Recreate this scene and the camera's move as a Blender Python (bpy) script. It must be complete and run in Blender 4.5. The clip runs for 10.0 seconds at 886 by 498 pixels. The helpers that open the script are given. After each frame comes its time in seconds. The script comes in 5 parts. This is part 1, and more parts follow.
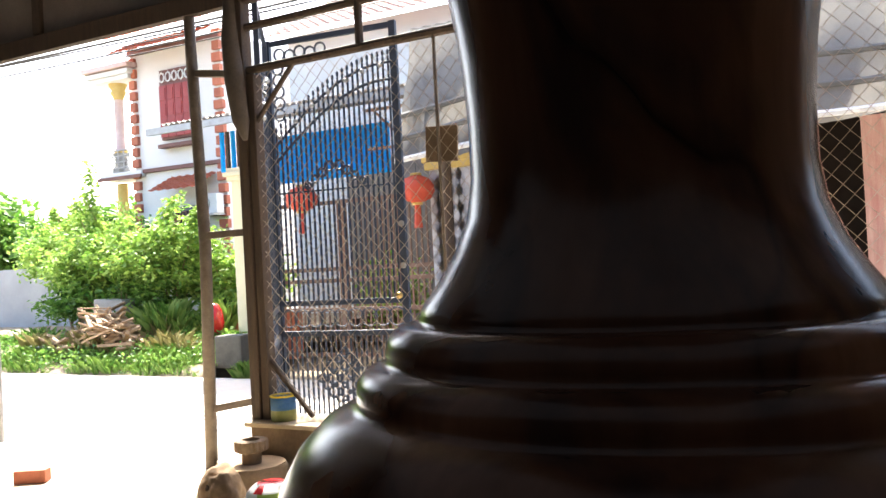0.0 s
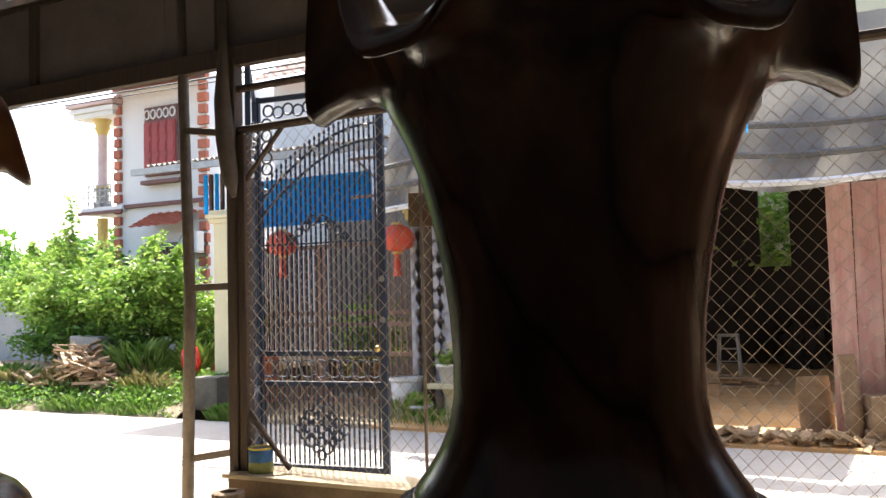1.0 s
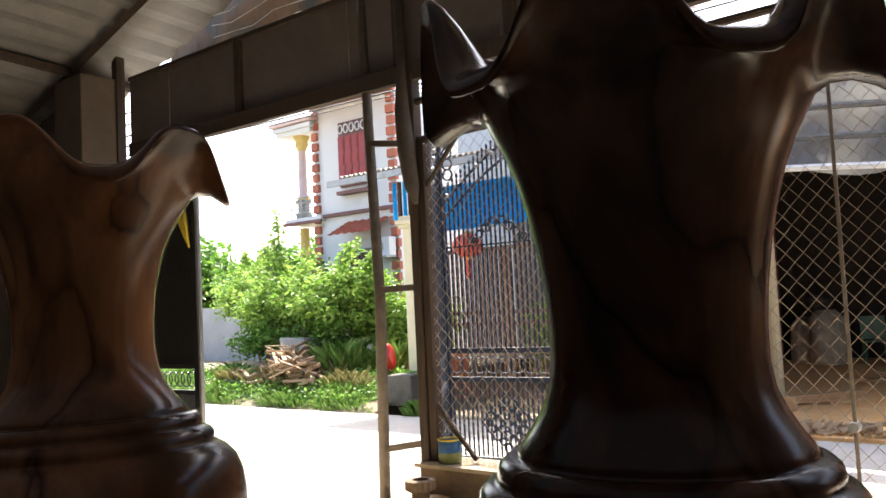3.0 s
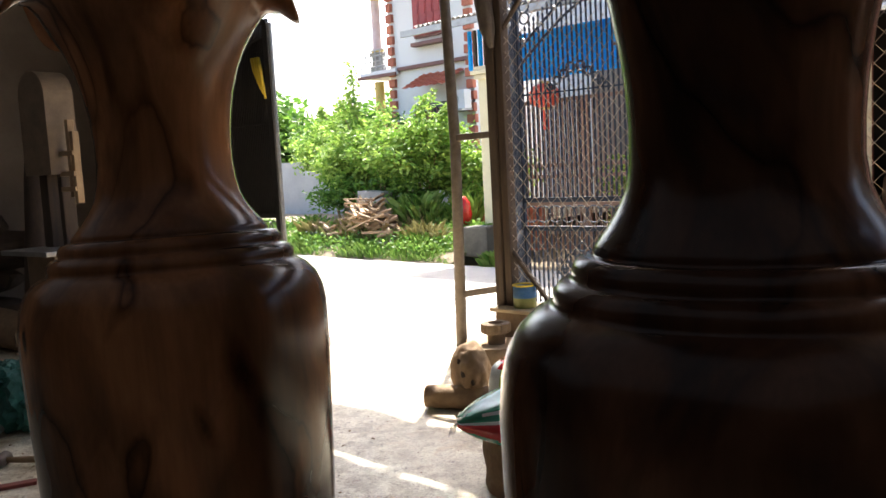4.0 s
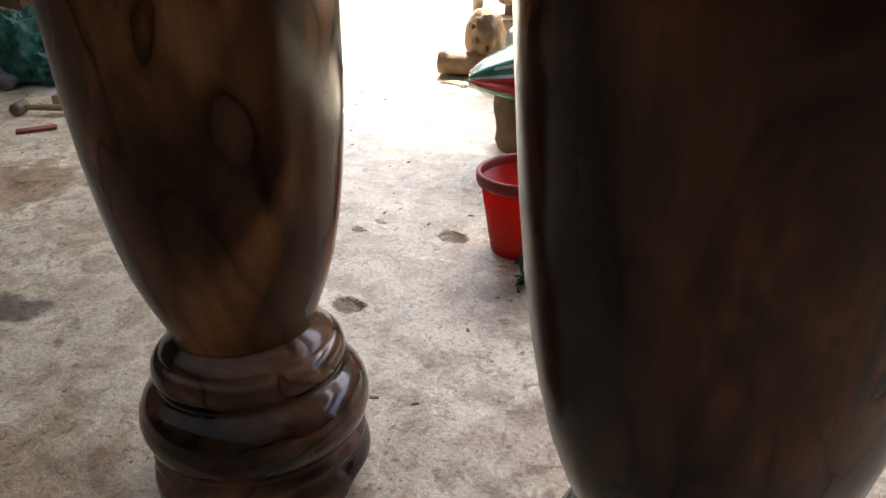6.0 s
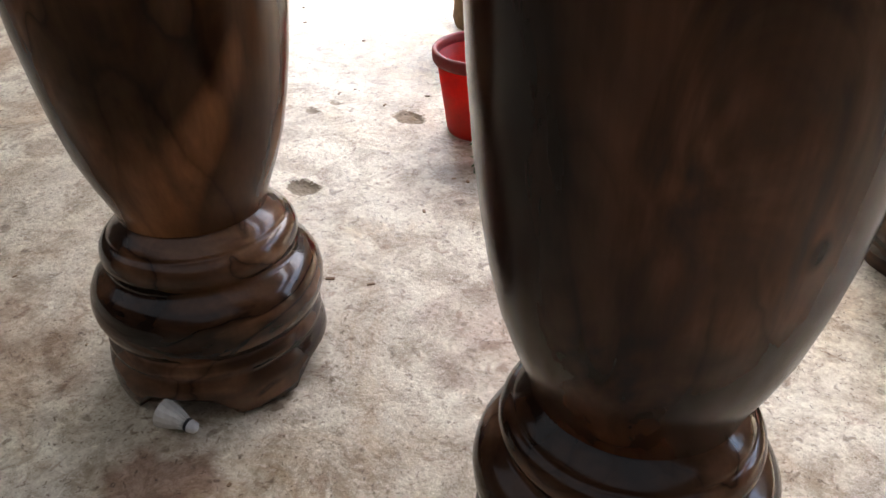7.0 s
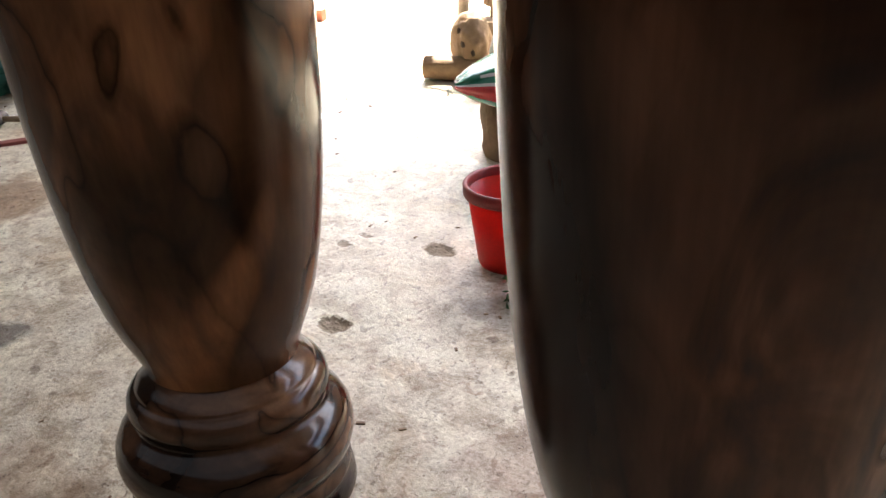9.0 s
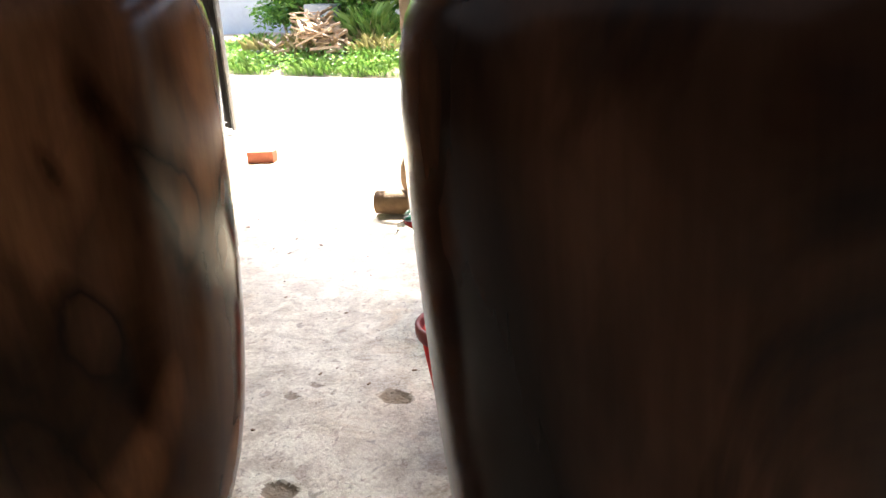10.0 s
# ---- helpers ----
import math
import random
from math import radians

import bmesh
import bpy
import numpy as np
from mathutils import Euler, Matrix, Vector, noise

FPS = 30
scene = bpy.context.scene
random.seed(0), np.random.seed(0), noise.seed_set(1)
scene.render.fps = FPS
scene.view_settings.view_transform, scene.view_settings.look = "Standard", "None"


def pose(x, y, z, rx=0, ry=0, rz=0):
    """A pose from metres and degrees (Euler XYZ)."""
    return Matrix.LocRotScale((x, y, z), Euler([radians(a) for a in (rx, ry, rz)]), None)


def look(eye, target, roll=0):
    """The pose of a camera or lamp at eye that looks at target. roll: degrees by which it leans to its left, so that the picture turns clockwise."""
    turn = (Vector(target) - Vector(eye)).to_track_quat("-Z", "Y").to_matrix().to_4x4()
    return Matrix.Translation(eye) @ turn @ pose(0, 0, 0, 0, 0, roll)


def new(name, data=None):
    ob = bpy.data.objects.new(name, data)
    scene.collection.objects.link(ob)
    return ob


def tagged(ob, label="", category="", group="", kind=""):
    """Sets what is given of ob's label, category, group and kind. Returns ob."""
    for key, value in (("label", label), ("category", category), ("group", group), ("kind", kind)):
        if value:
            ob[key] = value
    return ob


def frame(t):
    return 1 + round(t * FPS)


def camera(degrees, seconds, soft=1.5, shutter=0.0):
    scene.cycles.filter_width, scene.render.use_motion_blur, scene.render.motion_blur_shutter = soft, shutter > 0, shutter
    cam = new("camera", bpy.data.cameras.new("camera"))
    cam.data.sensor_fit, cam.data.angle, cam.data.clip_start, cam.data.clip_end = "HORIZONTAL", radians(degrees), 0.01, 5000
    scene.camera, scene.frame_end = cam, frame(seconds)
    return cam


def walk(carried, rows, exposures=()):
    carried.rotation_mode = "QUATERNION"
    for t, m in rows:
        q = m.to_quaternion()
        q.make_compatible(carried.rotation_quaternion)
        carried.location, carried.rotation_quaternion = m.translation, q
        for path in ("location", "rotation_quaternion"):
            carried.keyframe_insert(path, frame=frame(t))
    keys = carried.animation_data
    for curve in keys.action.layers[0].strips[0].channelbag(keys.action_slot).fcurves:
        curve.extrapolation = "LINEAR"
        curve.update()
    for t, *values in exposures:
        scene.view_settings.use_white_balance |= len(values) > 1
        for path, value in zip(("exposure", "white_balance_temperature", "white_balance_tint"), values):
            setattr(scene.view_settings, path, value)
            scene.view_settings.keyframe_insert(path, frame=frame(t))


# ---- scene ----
cam = camera(55.7, 10.0)
PATH = [
    (0, (0.211, 0.011, 1.393), (0.540, 1.987, 1.420), -3.1),
    (0.5, (0.155, -0.149, 1.494), (0.617, 1.800, 1.493), -2.4),
    (1, (0.168, -0.202, 1.547), (0.552, 1.758, 1.661), -1.5),
    (1.5, (0.204, -0.267, 1.566), (0.495, 1.704, 1.742), -0.8),
    (2, (0.243, -0.335, 1.553), (0.377, 1.653, 1.725), -1.2),
    (2.2, (0.235, -0.368, 1.551), (0.303, 1.624, 1.714), -1.3),
    (3.3, (0.248, -0.391, 1.525), (0.150, 1.604, 1.613), -3.0),
    (3.5, (0.248, -0.381, 1.526), (0.117, 1.615, 1.558), -2.9),
    (3.7, (0.248, -0.377, 1.514), (0.070, 1.614, 1.445), -3.3),
    (4, (0.244, -0.372, 1.460), (-0.015, 1.601, 1.259), -3.1),
    (4.5, (0.261, -0.379, 1.398), (-0.044, 1.561, 1.018), -3.3),
    (5, (0.255, -0.383, 1.356), (-0.070, 1.513, 0.809), -3.1),
    (5.5, (0.238, -0.403, 1.307), (-0.100, 1.424, 0.569), -2.6),
    (5.7, (0.239, -0.401, 1.292), (-0.081, 1.399, 0.484), -2.1),
    (6.8, (0.274, -0.399, 1.228), (0.061, 1.294, 0.186), -1.2),
    (7, (0.266, -0.392, 1.249), (0.076, 1.257, 0.134), -0.8),
    (7.5, (0.267, -0.393, 1.229), (0.082, 1.178, 0.005), -0.7),
    (8, (0.263, -0.389, 1.222), (0.071, 1.166, -0.023), -1.1),
    (8.5, (0.279, -0.384, 1.234), (0.058, 1.263, 0.122), -2.3),
    (9, (0.248, -0.324, 1.297), (-0.019, 1.449, 0.411), -2.2),
    (9.5, (0.225, -0.240, 1.334), (0.063, 1.585, 0.534), -2.9),
    (10, (0.273, -0.145, 1.264), (0.088, 1.751, 0.656), -4.5),
]
walk(cam, [(t, look(eye, target, roll)) for t, eye, target, roll in PATH],
     [(0, 2.7), (0.4, 2.4), (1, 2.05), (2, 2.1), (3.5, 2.25), (4.5, 2.2), (5.0, 2.4), (5.5, 2.85), (7, 3.7), (8, 3.85), (8.5, 3.7), (9.5, 3.55), (10, 3.25)])

# ---- light ----
F = pose(-0.18, 6.0, 0, 0, 0, -37)      # street frame: x along the shop front, y out to the street
world = bpy.data.worlds.new("world")
scene.world = world
world.use_nodes = True
wn = world.node_tree.nodes
sky = wn.new("ShaderNodeTexSky")
sky.sky_type = "NISHITA"
sky.sun_disc = False
SUN_TRAVEL = (F.to_3x3() @ Vector((0.74, -1.0, -1.86))).normalized()
sky.sun_elevation = math.asin(-SUN_TRAVEL.z)
sky.sun_rotation = math.atan2(-SUN_TRAVEL.x, -SUN_TRAVEL.y)
sky.dust_density = 4.0
sky.air_density = 1.0
wn["Background"].inputs["Strength"].default_value = 0.15
world.node_tree.links.new(sky.outputs[0], wn["Background"].inputs["Color"])
sun = new("sun", bpy.data.lights.new("sun", "SUN"))
sun.data.energy, sun.data.angle, sun.data.color = 4.2, radians(0.6), (1.0, 0.95, 0.86)
sun.matrix_world = look((0, 0, 30), Vector((0, 0, 30)) + SUN_TRAVEL)


# ---- materials ----
def mat(name, a, b=None, rough=0.6, metal=0.0, scale=6.0, bump=0.15, fine=90.0, coat=0.0, stretch=(1, 1, 1), vary=0.0, spec=0.5):
    """Two-scale noise between colours a and b, with fine relief; vary: brightness change from object to object."""
    m = bpy.data.materials.new(name)
    m.use_nodes = True
    n, l = m.node_tree.nodes, m.node_tree.links
    p = n["Principled BSDF"]
    b = b or tuple(c * 0.75 for c in a)
    tc, mp = n.new("ShaderNodeTexCoord"), n.new("ShaderNodeMapping")
    mp.inputs["Scale"].default_value = stretch
    l.new(tc.outputs["Object"], mp.inputs["Vector"])
    big, small = n.new("ShaderNodeTexNoise"), n.new("ShaderNodeTexNoise")
    big.inputs["Scale"].default_value, big.inputs["Detail"].default_value = scale, 8
    big.inputs["Roughness"].default_value = 0.65
    small.inputs["Scale"].default_value, small.inputs["Detail"].default_value = fine, 4
    for t in (big, small):
        l.new(mp.outputs[0], t.inputs["Vector"])
    ramp = n.new("ShaderNodeValToRGB")
    ramp.color_ramp.elements[0].position, ramp.color_ramp.elements[1].position = 0.35, 0.68
    ramp.color_ramp.elements[0].color, ramp.color_ramp.elements[1].color = (*a, 1), (*b, 1)
    l.new(big.outputs["Fac"], ramp.inputs["Fac"])
    mix = n.new("ShaderNodeMix")
    mix.data_type, mix.blend_type = "RGBA", "MULTIPLY"
    mix.inputs["Factor"].default_value = 0.35
    l.new(ramp.outputs["Color"], mix.inputs[6])
    l.new(small.outputs["Fac"], mix.inputs[7])
    out = mix.outputs[2]
    if vary:
        oi, mr, hs = n.new("ShaderNodeObjectInfo"), n.new("ShaderNodeMapRange"), n.new("ShaderNodeHueSaturation")
        mr.inputs["To Min"].default_value, mr.inputs["To Max"].default_value = 1 - vary, 1 + vary
        l.new(oi.outputs["Random"], mr.inputs["Value"])
        l.new(mr.outputs[0], hs.inputs["Value"])
        l.new(out, hs.inputs["Color"])
        out = hs.outputs["Color"]
    l.new(out, p.inputs["Base Color"])
    rr = n.new("ShaderNodeMapRange")
    rr.inputs["To Min"].default_value, rr.inputs["To Max"].default_value = max(rough - 0.12, 0.03), min(rough + 0.12, 1)
    l.new(big.outputs["Fac"], rr.inputs["Value"])
    l.new(rr.outputs[0], p.inputs["Roughness"])
    p.inputs["Metallic"].default_value = metal
    p.inputs["Coat Weight"].default_value = coat
    p.inputs["Coat Roughness"].default_value = 0.12
    p.inputs["Specular IOR Level"].default_value = spec
    if bump:
        bp = n.new("ShaderNodeBump")
        bp.inputs["Strength"].default_value, bp.inputs["Distance"].default_value = bump, 0.01
        l.new(small.outputs["Fac"], bp.inputs["Height"])
        l.new(bp.outputs[0], p.inputs["Normal"])
    return m


def lacquered(name, light, mid, dark, seed, lines=5.5, gloss=(0.13, 0.23), coat=(0.0, 0.10), spec=0.14, upright=0.48, figure=0.45):
    """Polished figured hardwood: smooth flowing growth lines, dark heartwood clouds, fine fibres and knots under lacquer."""
    m = bpy.data.materials.new(name)
    m.use_nodes = True
    n, l = m.node_tree.nodes, m.node_tree.links
    p = n["Principled BSDF"]
    tc, mp = n.new("ShaderNodeTexCoord"), n.new("ShaderNodeMapping")
    mp.inputs["Location"].default_value = (seed, seed * 0.7, seed * 0.3)
    mp.inputs["Scale"].default_value = (1, 1, upright)
    l.new(tc.outputs["Object"], mp.inputs["Vector"])

    def tex(src, scale, detail, dist=0.0, rough=0.5):
        t = n.new("ShaderNodeTexNoise")
        t.inputs["Scale"].default_value, t.inputs["Detail"].default_value = scale, detail
        t.inputs["Distortion"].default_value, t.inputs["Roughness"].default_value = dist, rough
        l.new(src, t.inputs["Vector"])
        return t.outputs["Fac"]

    def calc(kind, a, b):
        k = n.new("ShaderNodeMath")
        k.operation = kind
        for i, q in enumerate((a, b)):
            if isinstance(q, float):
                k.inputs[i].default_value = q
            else:
                l.new(q, k.inputs[i])
        return k.outputs[0]

    def ramp(src, stops):
        r = n.new("ShaderNodeValToRGB")
        e = r.color_ramp.elements
        e[0].position, e[0].color = stops[0][0], (*stops[0][1], 1)
        e[1].position, e[1].color = stops[-1][0], (*stops[-1][1], 1)
        for q, c in stops[1:-1]:
            e.new(q).color = (*c, 1)
        l.new(src, r.inputs["Fac"])
        return r.outputs["Color"]

    def over(fac, a, b):
        x = n.new("ShaderNodeMix")
        x.data_type, x.blend_type = "RGBA", "MULTIPLY"
        x.inputs["Factor"].default_value = fac
        l.new(a, x.inputs[6])
        l.new(b, x.inputs[7])
        return x.outputs[2]

    flow = tex(mp.outputs[0], 2.4, 1.8, 1.3)
    ripple = calc("MULTIPLY", tex(mp.outputs[0], 20.0, 3.0), 0.06)
    rings = calc("FRACT", calc("MULTIPLY", calc("ADD", flow, ripple), lines), 0.0)
    cloud = ramp(tex(mp.outputs[0], 3.0, 5.0, 1.4), [(0.30, tuple(0.6 * c for c in mid)), (0.45, mid), (0.62, light)])
    marble = ramp(tex(mp.outputs[0], 5.5, 4.0, 2.2), [(0.34, tuple(d / c for d, c in zip(dark, mid))), (0.47, (0.72, 0.68, 0.66)), (0.56, (1, 1, 1))])
    lined = n.new("ShaderNodeMix")
    lined.data_type, lined.blend_type = "RGBA", "MULTIPLY"
    l.new(ramp(tex(mp.outputs[0], 1.9, 2.0, 0.3), [(0.34, (0.1, 0.1, 0.1)), (0.52, (1, 1, 1))]), lined.inputs["Factor"])
    l.new(over(figure, cloud, marble), lined.inputs[6])
    l.new(ramp(rings, [(0.0, (0.22, 0.19, 0.18)), (0.045, (0.55, 0.50, 0.48)), (0.16, (1, 1, 1)), (0.84, (1, 1, 1)), (0.96, (0.7, 0.66, 0.64)), (1.0, (0.22, 0.19, 0.18))]), lined.inputs[7])
    base = lined.outputs[2]
    heart = ramp(tex(mp.outputs[0], 2.6, 2.0, 0.8), [(0.41, (0.17, 0.155, 0.17)), (0.50, (0.66, 0.62, 0.61)), (0.58, (1, 1, 1))])
    fm = n.new("ShaderNodeMapping")
    fm.inputs["Scale"].default_value = (70, 70, 5)
    l.new(tc.outputs["Object"], fm.inputs["Vector"])
    fibre = ramp(tex(fm.outputs[0], 1.6, 4.0), [(0.30, (0.55, 0.52, 0.50)), (0.65, (1, 1, 1))])
    vor = n.new("ShaderNodeTexVoronoi")
    vor.inputs["Scale"].default_value = 6.0
    l.new(mp.outputs[0], vor.inputs["Vector"])
    knot = ramp(vor.outputs["Distance"], [(0.05, (0.08, 0.06, 0.06)), (0.10, (1, 1, 1))])
    l.new(over(0.8, over(0.32, over(0.9, base, heart), fibre), knot), p.inputs["Base Color"])
    dust = tex(tc.outputs["Object"], 5.0, 5.0)
    rr = n.new("ShaderNodeMapRange")
    rr.inputs["To Min"].default_value, rr.inputs["To Max"].default_value = gloss
    l.new(dust, rr.inputs["Value"])
    l.new(rr.outputs[0], p.inputs["Roughness"])
    p.inputs["Coat Weight"].default_value, p.inputs["Coat Roughness"].default_value = coat
    p.inputs["Specular IOR Level"].default_value = spec
    bp = n.new("ShaderNodeBump")
    bp.inputs["Strength"].default_value, bp.inputs["Distance"].default_value = 0.05, 0.004
    l.new(dust, bp.inputs["Height"])
    l.new(bp.outputs[0], p.inputs["Normal"])
    return m


def screed(name):
    """Old concrete screed: pale worn cream with ochre stains, grey damp patches, pits and scratches."""
    m = bpy.data.materials.new(name)
    m.use_nodes = True
    n, l = m.node_tree.nodes, m.node_tree.links
    p = n["Principled BSDF"]
    tc = n.new("ShaderNodeTexCoord")

    def tex(scale, detail, rough=0.6, dist=0.0):
        t = n.new("ShaderNodeTexNoise")
        t.inputs["Scale"].default_value, t.inputs["Detail"].default_value = scale, detail
        t.inputs["Roughness"].default_value, t.inputs["Distortion"].default_value = rough, dist
        l.new(tc.outputs["Object"], t.inputs["Vector"])
        return t

    def ramp(src, lo, hi, a, b):
        r = n.new("ShaderNodeValToRGB")
        r.color_ramp.elements[0].position, r.color_ramp.elements[1].position = lo, hi
        r.color_ramp.elements[0].color, r.color_ramp.elements[1].color = (*a, 1), (*b, 1)
        l.new(src, r.inputs["Fac"])
        return r.outputs["Color"]

    def over(kind, fac, a, b):
        x = n.new("ShaderNodeMix")
        x.data_type, x.blend_type = "RGBA", kind
        if isinstance(fac, float):
            x.inputs["Factor"].default_value = fac
        else:
            l.new(fac, x.inputs["Factor"])
        l.new(a, x.inputs[6])
        l.new(b, x.inputs[7])
        return x.outputs[2]

    large, mid, fine, pits = tex(1.1, 6, 0.65, 0.4), tex(8, 12, 0.78, 0.5), tex(70, 6, 0.7), tex(26, 3, 0.5, 0.6)
    base = ramp(mid.outputs["Fac"], 0.40, 0.55, (0.53, 0.455, 0.34), (0.93, 0.90, 0.79))
    stain = ramp(large.outputs["Fac"], 0.42, 0.60, (0.70, 0.645, 0.56), (1.0, 0.975, 0.90))
    c = over("MULTIPLY", 0.85, base, stain)
    c = over("MULTIPLY", 0.75, c, ramp(fine.outputs["Fac"], 0.34, 0.56, (0.62, 0.56, 0.48), (1, 1, 1)))
    c = over("MULTIPLY", 0.75, c, ramp(pits.outputs["Fac"], 0.30, 0.37, (0.34, 0.27, 0.20), (1, 1, 1)))
    c = over("MULTIPLY", 0.8, c, ramp(tex(15, 8, 0.7, 0.8).outputs["Fac"], 0.36, 0.43, (0.58, 0.46, 0.38), (1, 1, 1)))
    c = over("MULTIPLY", 0.8, c, ramp(tex(34, 5, 0.6, 1.5).outputs["Fac"], 0.31, 0.36, (0.40, 0.30, 0.22), (1, 1, 1)))
    c = over("MULTIPLY", 0.8, c, ramp(tex(2.6, 9, 0.7, 0.9).outputs["Fac"], 0.33, 0.47, (0.68, 0.54, 0.38), (1, 1, 1)))
    c = over("MULTIPLY", 0.85, c, ramp(tex(75, 3, 0.5, 1.2).outputs["Fac"], 0.33, 0.36, (0.34, 0.28, 0.22), (1, 1, 1)))
    c = over("ADD", 0.16, c, ramp(tex(40, 5, 0.65, 1.2).outputs["Fac"], 0.60, 0.66, (0, 0, 0), (1, 0.97, 0.88)))
    wob = n.new("ShaderNodeTexNoise")
    wob.inputs["Scale"].default_value, wob.inputs["Detail"].default_value = 9, 6
    l.new(tc.outputs["Object"], wob.inputs["Vector"])
    # old spills and one painted shadow: place along and out from the front, radius, colour
    for u, k, r, col, deep in ((1.62, -4.25, 0.13, (0.16, 0.15, 0.15), 0.85), (3.06, -4.42, 0.12, (0.36, 0.17, 0.11), 0.7), (0.55, -3.85, 0.34, (0.40, 0.24, 0.14), 0.7),
                               (2.85, -3.05, 0.30, (0.42, 0.38, 0.37), 0.7), (3.3, -3.6, 0.28, (0.55, 0.42, 0.38), 0.6), (2.45, -4.6, 0.35, (0.50, 0.38, 0.30), 0.7), (2.95, -4.12, 0.16, (0.40, 0.33, 0.28), 0.6)):
        d = n.new("ShaderNodeVectorMath")
        d.operation = "DISTANCE"
        l.new(tc.outputs["Object"], d.inputs[0])
        d.inputs[1].default_value = (u, k, 0)
        a2 = n.new("ShaderNodeMath")
        a2.operation = "MULTIPLY_ADD"
        l.new(wob.outputs["Fac"], a2.inputs[0])
        a2.inputs[1].default_value = r * 2.0
        l.new(d.outputs["Value"], a2.inputs[2])
        f2 = n.new("ShaderNodeMapRange")
        f2.inputs["From Min"].default_value, f2.inputs["From Max"].default_value = r * 1.55, r * 2.0
        f2.inputs["To Min"].default_value, f2.inputs["To Max"].default_value = deep, 0.0
        l.new(a2.outputs[0], f2.inputs["Value"])
        rgb = n.new("ShaderNodeRGB")
        rgb.outputs[0].default_value = (*col, 1)
        c = over("MULTIPLY", f2.outputs[0], c, rgb.outputs[0])
    l.new(c, p.inputs["Base Color"])
    rr = n.new("ShaderNodeMapRange")
    rr.inputs["To Min"].default_value, rr.inputs["To Max"].default_value = 0.16, 0.52
    l.new(mid.outputs["Fac"], rr.inputs["Value"])
    l.new(rr.outputs[0], p.inputs["Roughness"])
    bp = n.new("ShaderNodeBump")
    bp.inputs["Strength"].default_value, bp.inputs["Distance"].default_value = 0.6, 0.006
    add = n.new("ShaderNodeMath")
    l.new(mid.outputs["Fac"], add.inputs[0])
    l.new(fine.outputs["Fac"], add.inputs[1])
    l.new(add.outputs[0], bp.inputs["Height"])
    l.new(bp.outputs[0], p.inputs["Normal"])
    return m


def leafy(name, a, b):
    m = bpy.data.materials.new(name)
    m.use_nodes = True
    n, l = m.node_tree.nodes, m.node_tree.links
    p = n["Principled BSDF"]
    g, r = n.new("ShaderNodeNewGeometry"), n.new("ShaderNodeValToRGB")
    r.color_ramp.elements[0].color, r.color_ramp.elements[1].color = (*a, 1), (*b, 1)
    l.new(g.outputs["Random Per Island"], r.inputs["Fac"])
    l.new(r.outputs["Color"], p.inputs["Base Color"])
    p.inputs["Roughness"].default_value = 0.5
    tr = n.new("ShaderNodeBsdfTranslucent")
    l.new(r.outputs["Color"], tr.inputs["Color"])
    mx = n.new("ShaderNodeMixShader")
    mx.inputs[0].default_value = 0.45
    l.new(p.outputs[0], mx.inputs[1])
    l.new(tr.outputs[0], mx.inputs[2])
    l.new(mx.outputs[0], n["Material Output"].inputs["Surface"])
    return m


WOOD_L = lacquered("lacquered_wood_warm", (0.41, 0.192, 0.086), (0.265, 0.122, 0.056), (0.030, 0.018, 0.017), 3.1, 4.6, spec=0.14, upright=0.48)
WOOD_R = lacquered("lacquered_wood_dark", (0.165, 0.075, 0.040), (0.098, 0.046, 0.027), (0.032, 0.018, 0.016), 8.4, 3.4, gloss=(0.14, 0.26), spec=0.21, upright=0.50, figure=0.95)
FOOT_L = lacquered("lacquered_foot_warm", (0.20, 0.100, 0.052), (0.115, 0.055, 0.029), (0.055, 0.026, 0.015), 5.7, 3.6, (0.10, 0.20), (0.10, 0.06), 0.28, 2.8)
FOOT_R = lacquered("lacquered_foot_dark", (0.150, 0.074, 0.040), (0.085, 0.041, 0.023), (0.040, 0.020, 0.012), 11.2, 3.6, (0.10, 0.20), (0.10, 0.06), 0.28, 2.8)
SCREED = screed("worn_screed")
CONCRETE = mat("road_concrete", (0.46, 0.43, 0.38), (0.56, 0.53, 0.48), 0.85, scale=0.8, fine=40)
EARTH = mat("earth", (0.20, 0.15, 0.09), (0.34, 0.27, 0.18), 0.95, scale=2, bump=0.5, fine=30)
SAND = mat("ochre_sand", (0.86, 0.46, 0.17), (0.90, 0.60, 0.30), 0.95, scale=2, bump=0.4, fine=60)
RENDERED = mat("cement_render", (0.15, 0.095, 0.055), (0.24, 0.17, 0.11), 0.9, scale=3, bump=0.3, fine=50)
DARKWALL = mat("dark_brown_wall", (0.13, 0.10, 0.08), (0.20, 0.16, 0.13), 0.9, scale=1.5, bump=0.2)
SHEET = mat("weathered_sheet", (0.16, 0.13, 0.11), (0.24, 0.20, 0.17), 0.7, scale=2, bump=0.1)
ROOFING = mat("corrugated_roofing", (0.22, 0.20, 0.18), (0.32, 0.29, 0.26), 0.6, scale=2, bump=0.1)
OLDTIMBER = mat("old_timber", (0.045, 0.027, 0.017), (0.095, 0.060, 0.036), 0.8, scale=5, stretch=(6, 6, 0.6), bump=0.4)
RAWWOOD = mat("raw_wood", (0.40, 0.26, 0.14), (0.55, 0.38, 0.22), 0.75, scale=6, bump=0.3, vary=0.25)
BARK = mat("debarked_log", (0.22, 0.135, 0.075), (0.34, 0.225, 0.125), 0.85, scale=7, bump=0.6, fine=40)
ENDGRAIN = mat("log_end", (0.36, 0.24, 0.13), (0.48, 0.34, 0.20), 0.85, scale=14, bump=0.3)
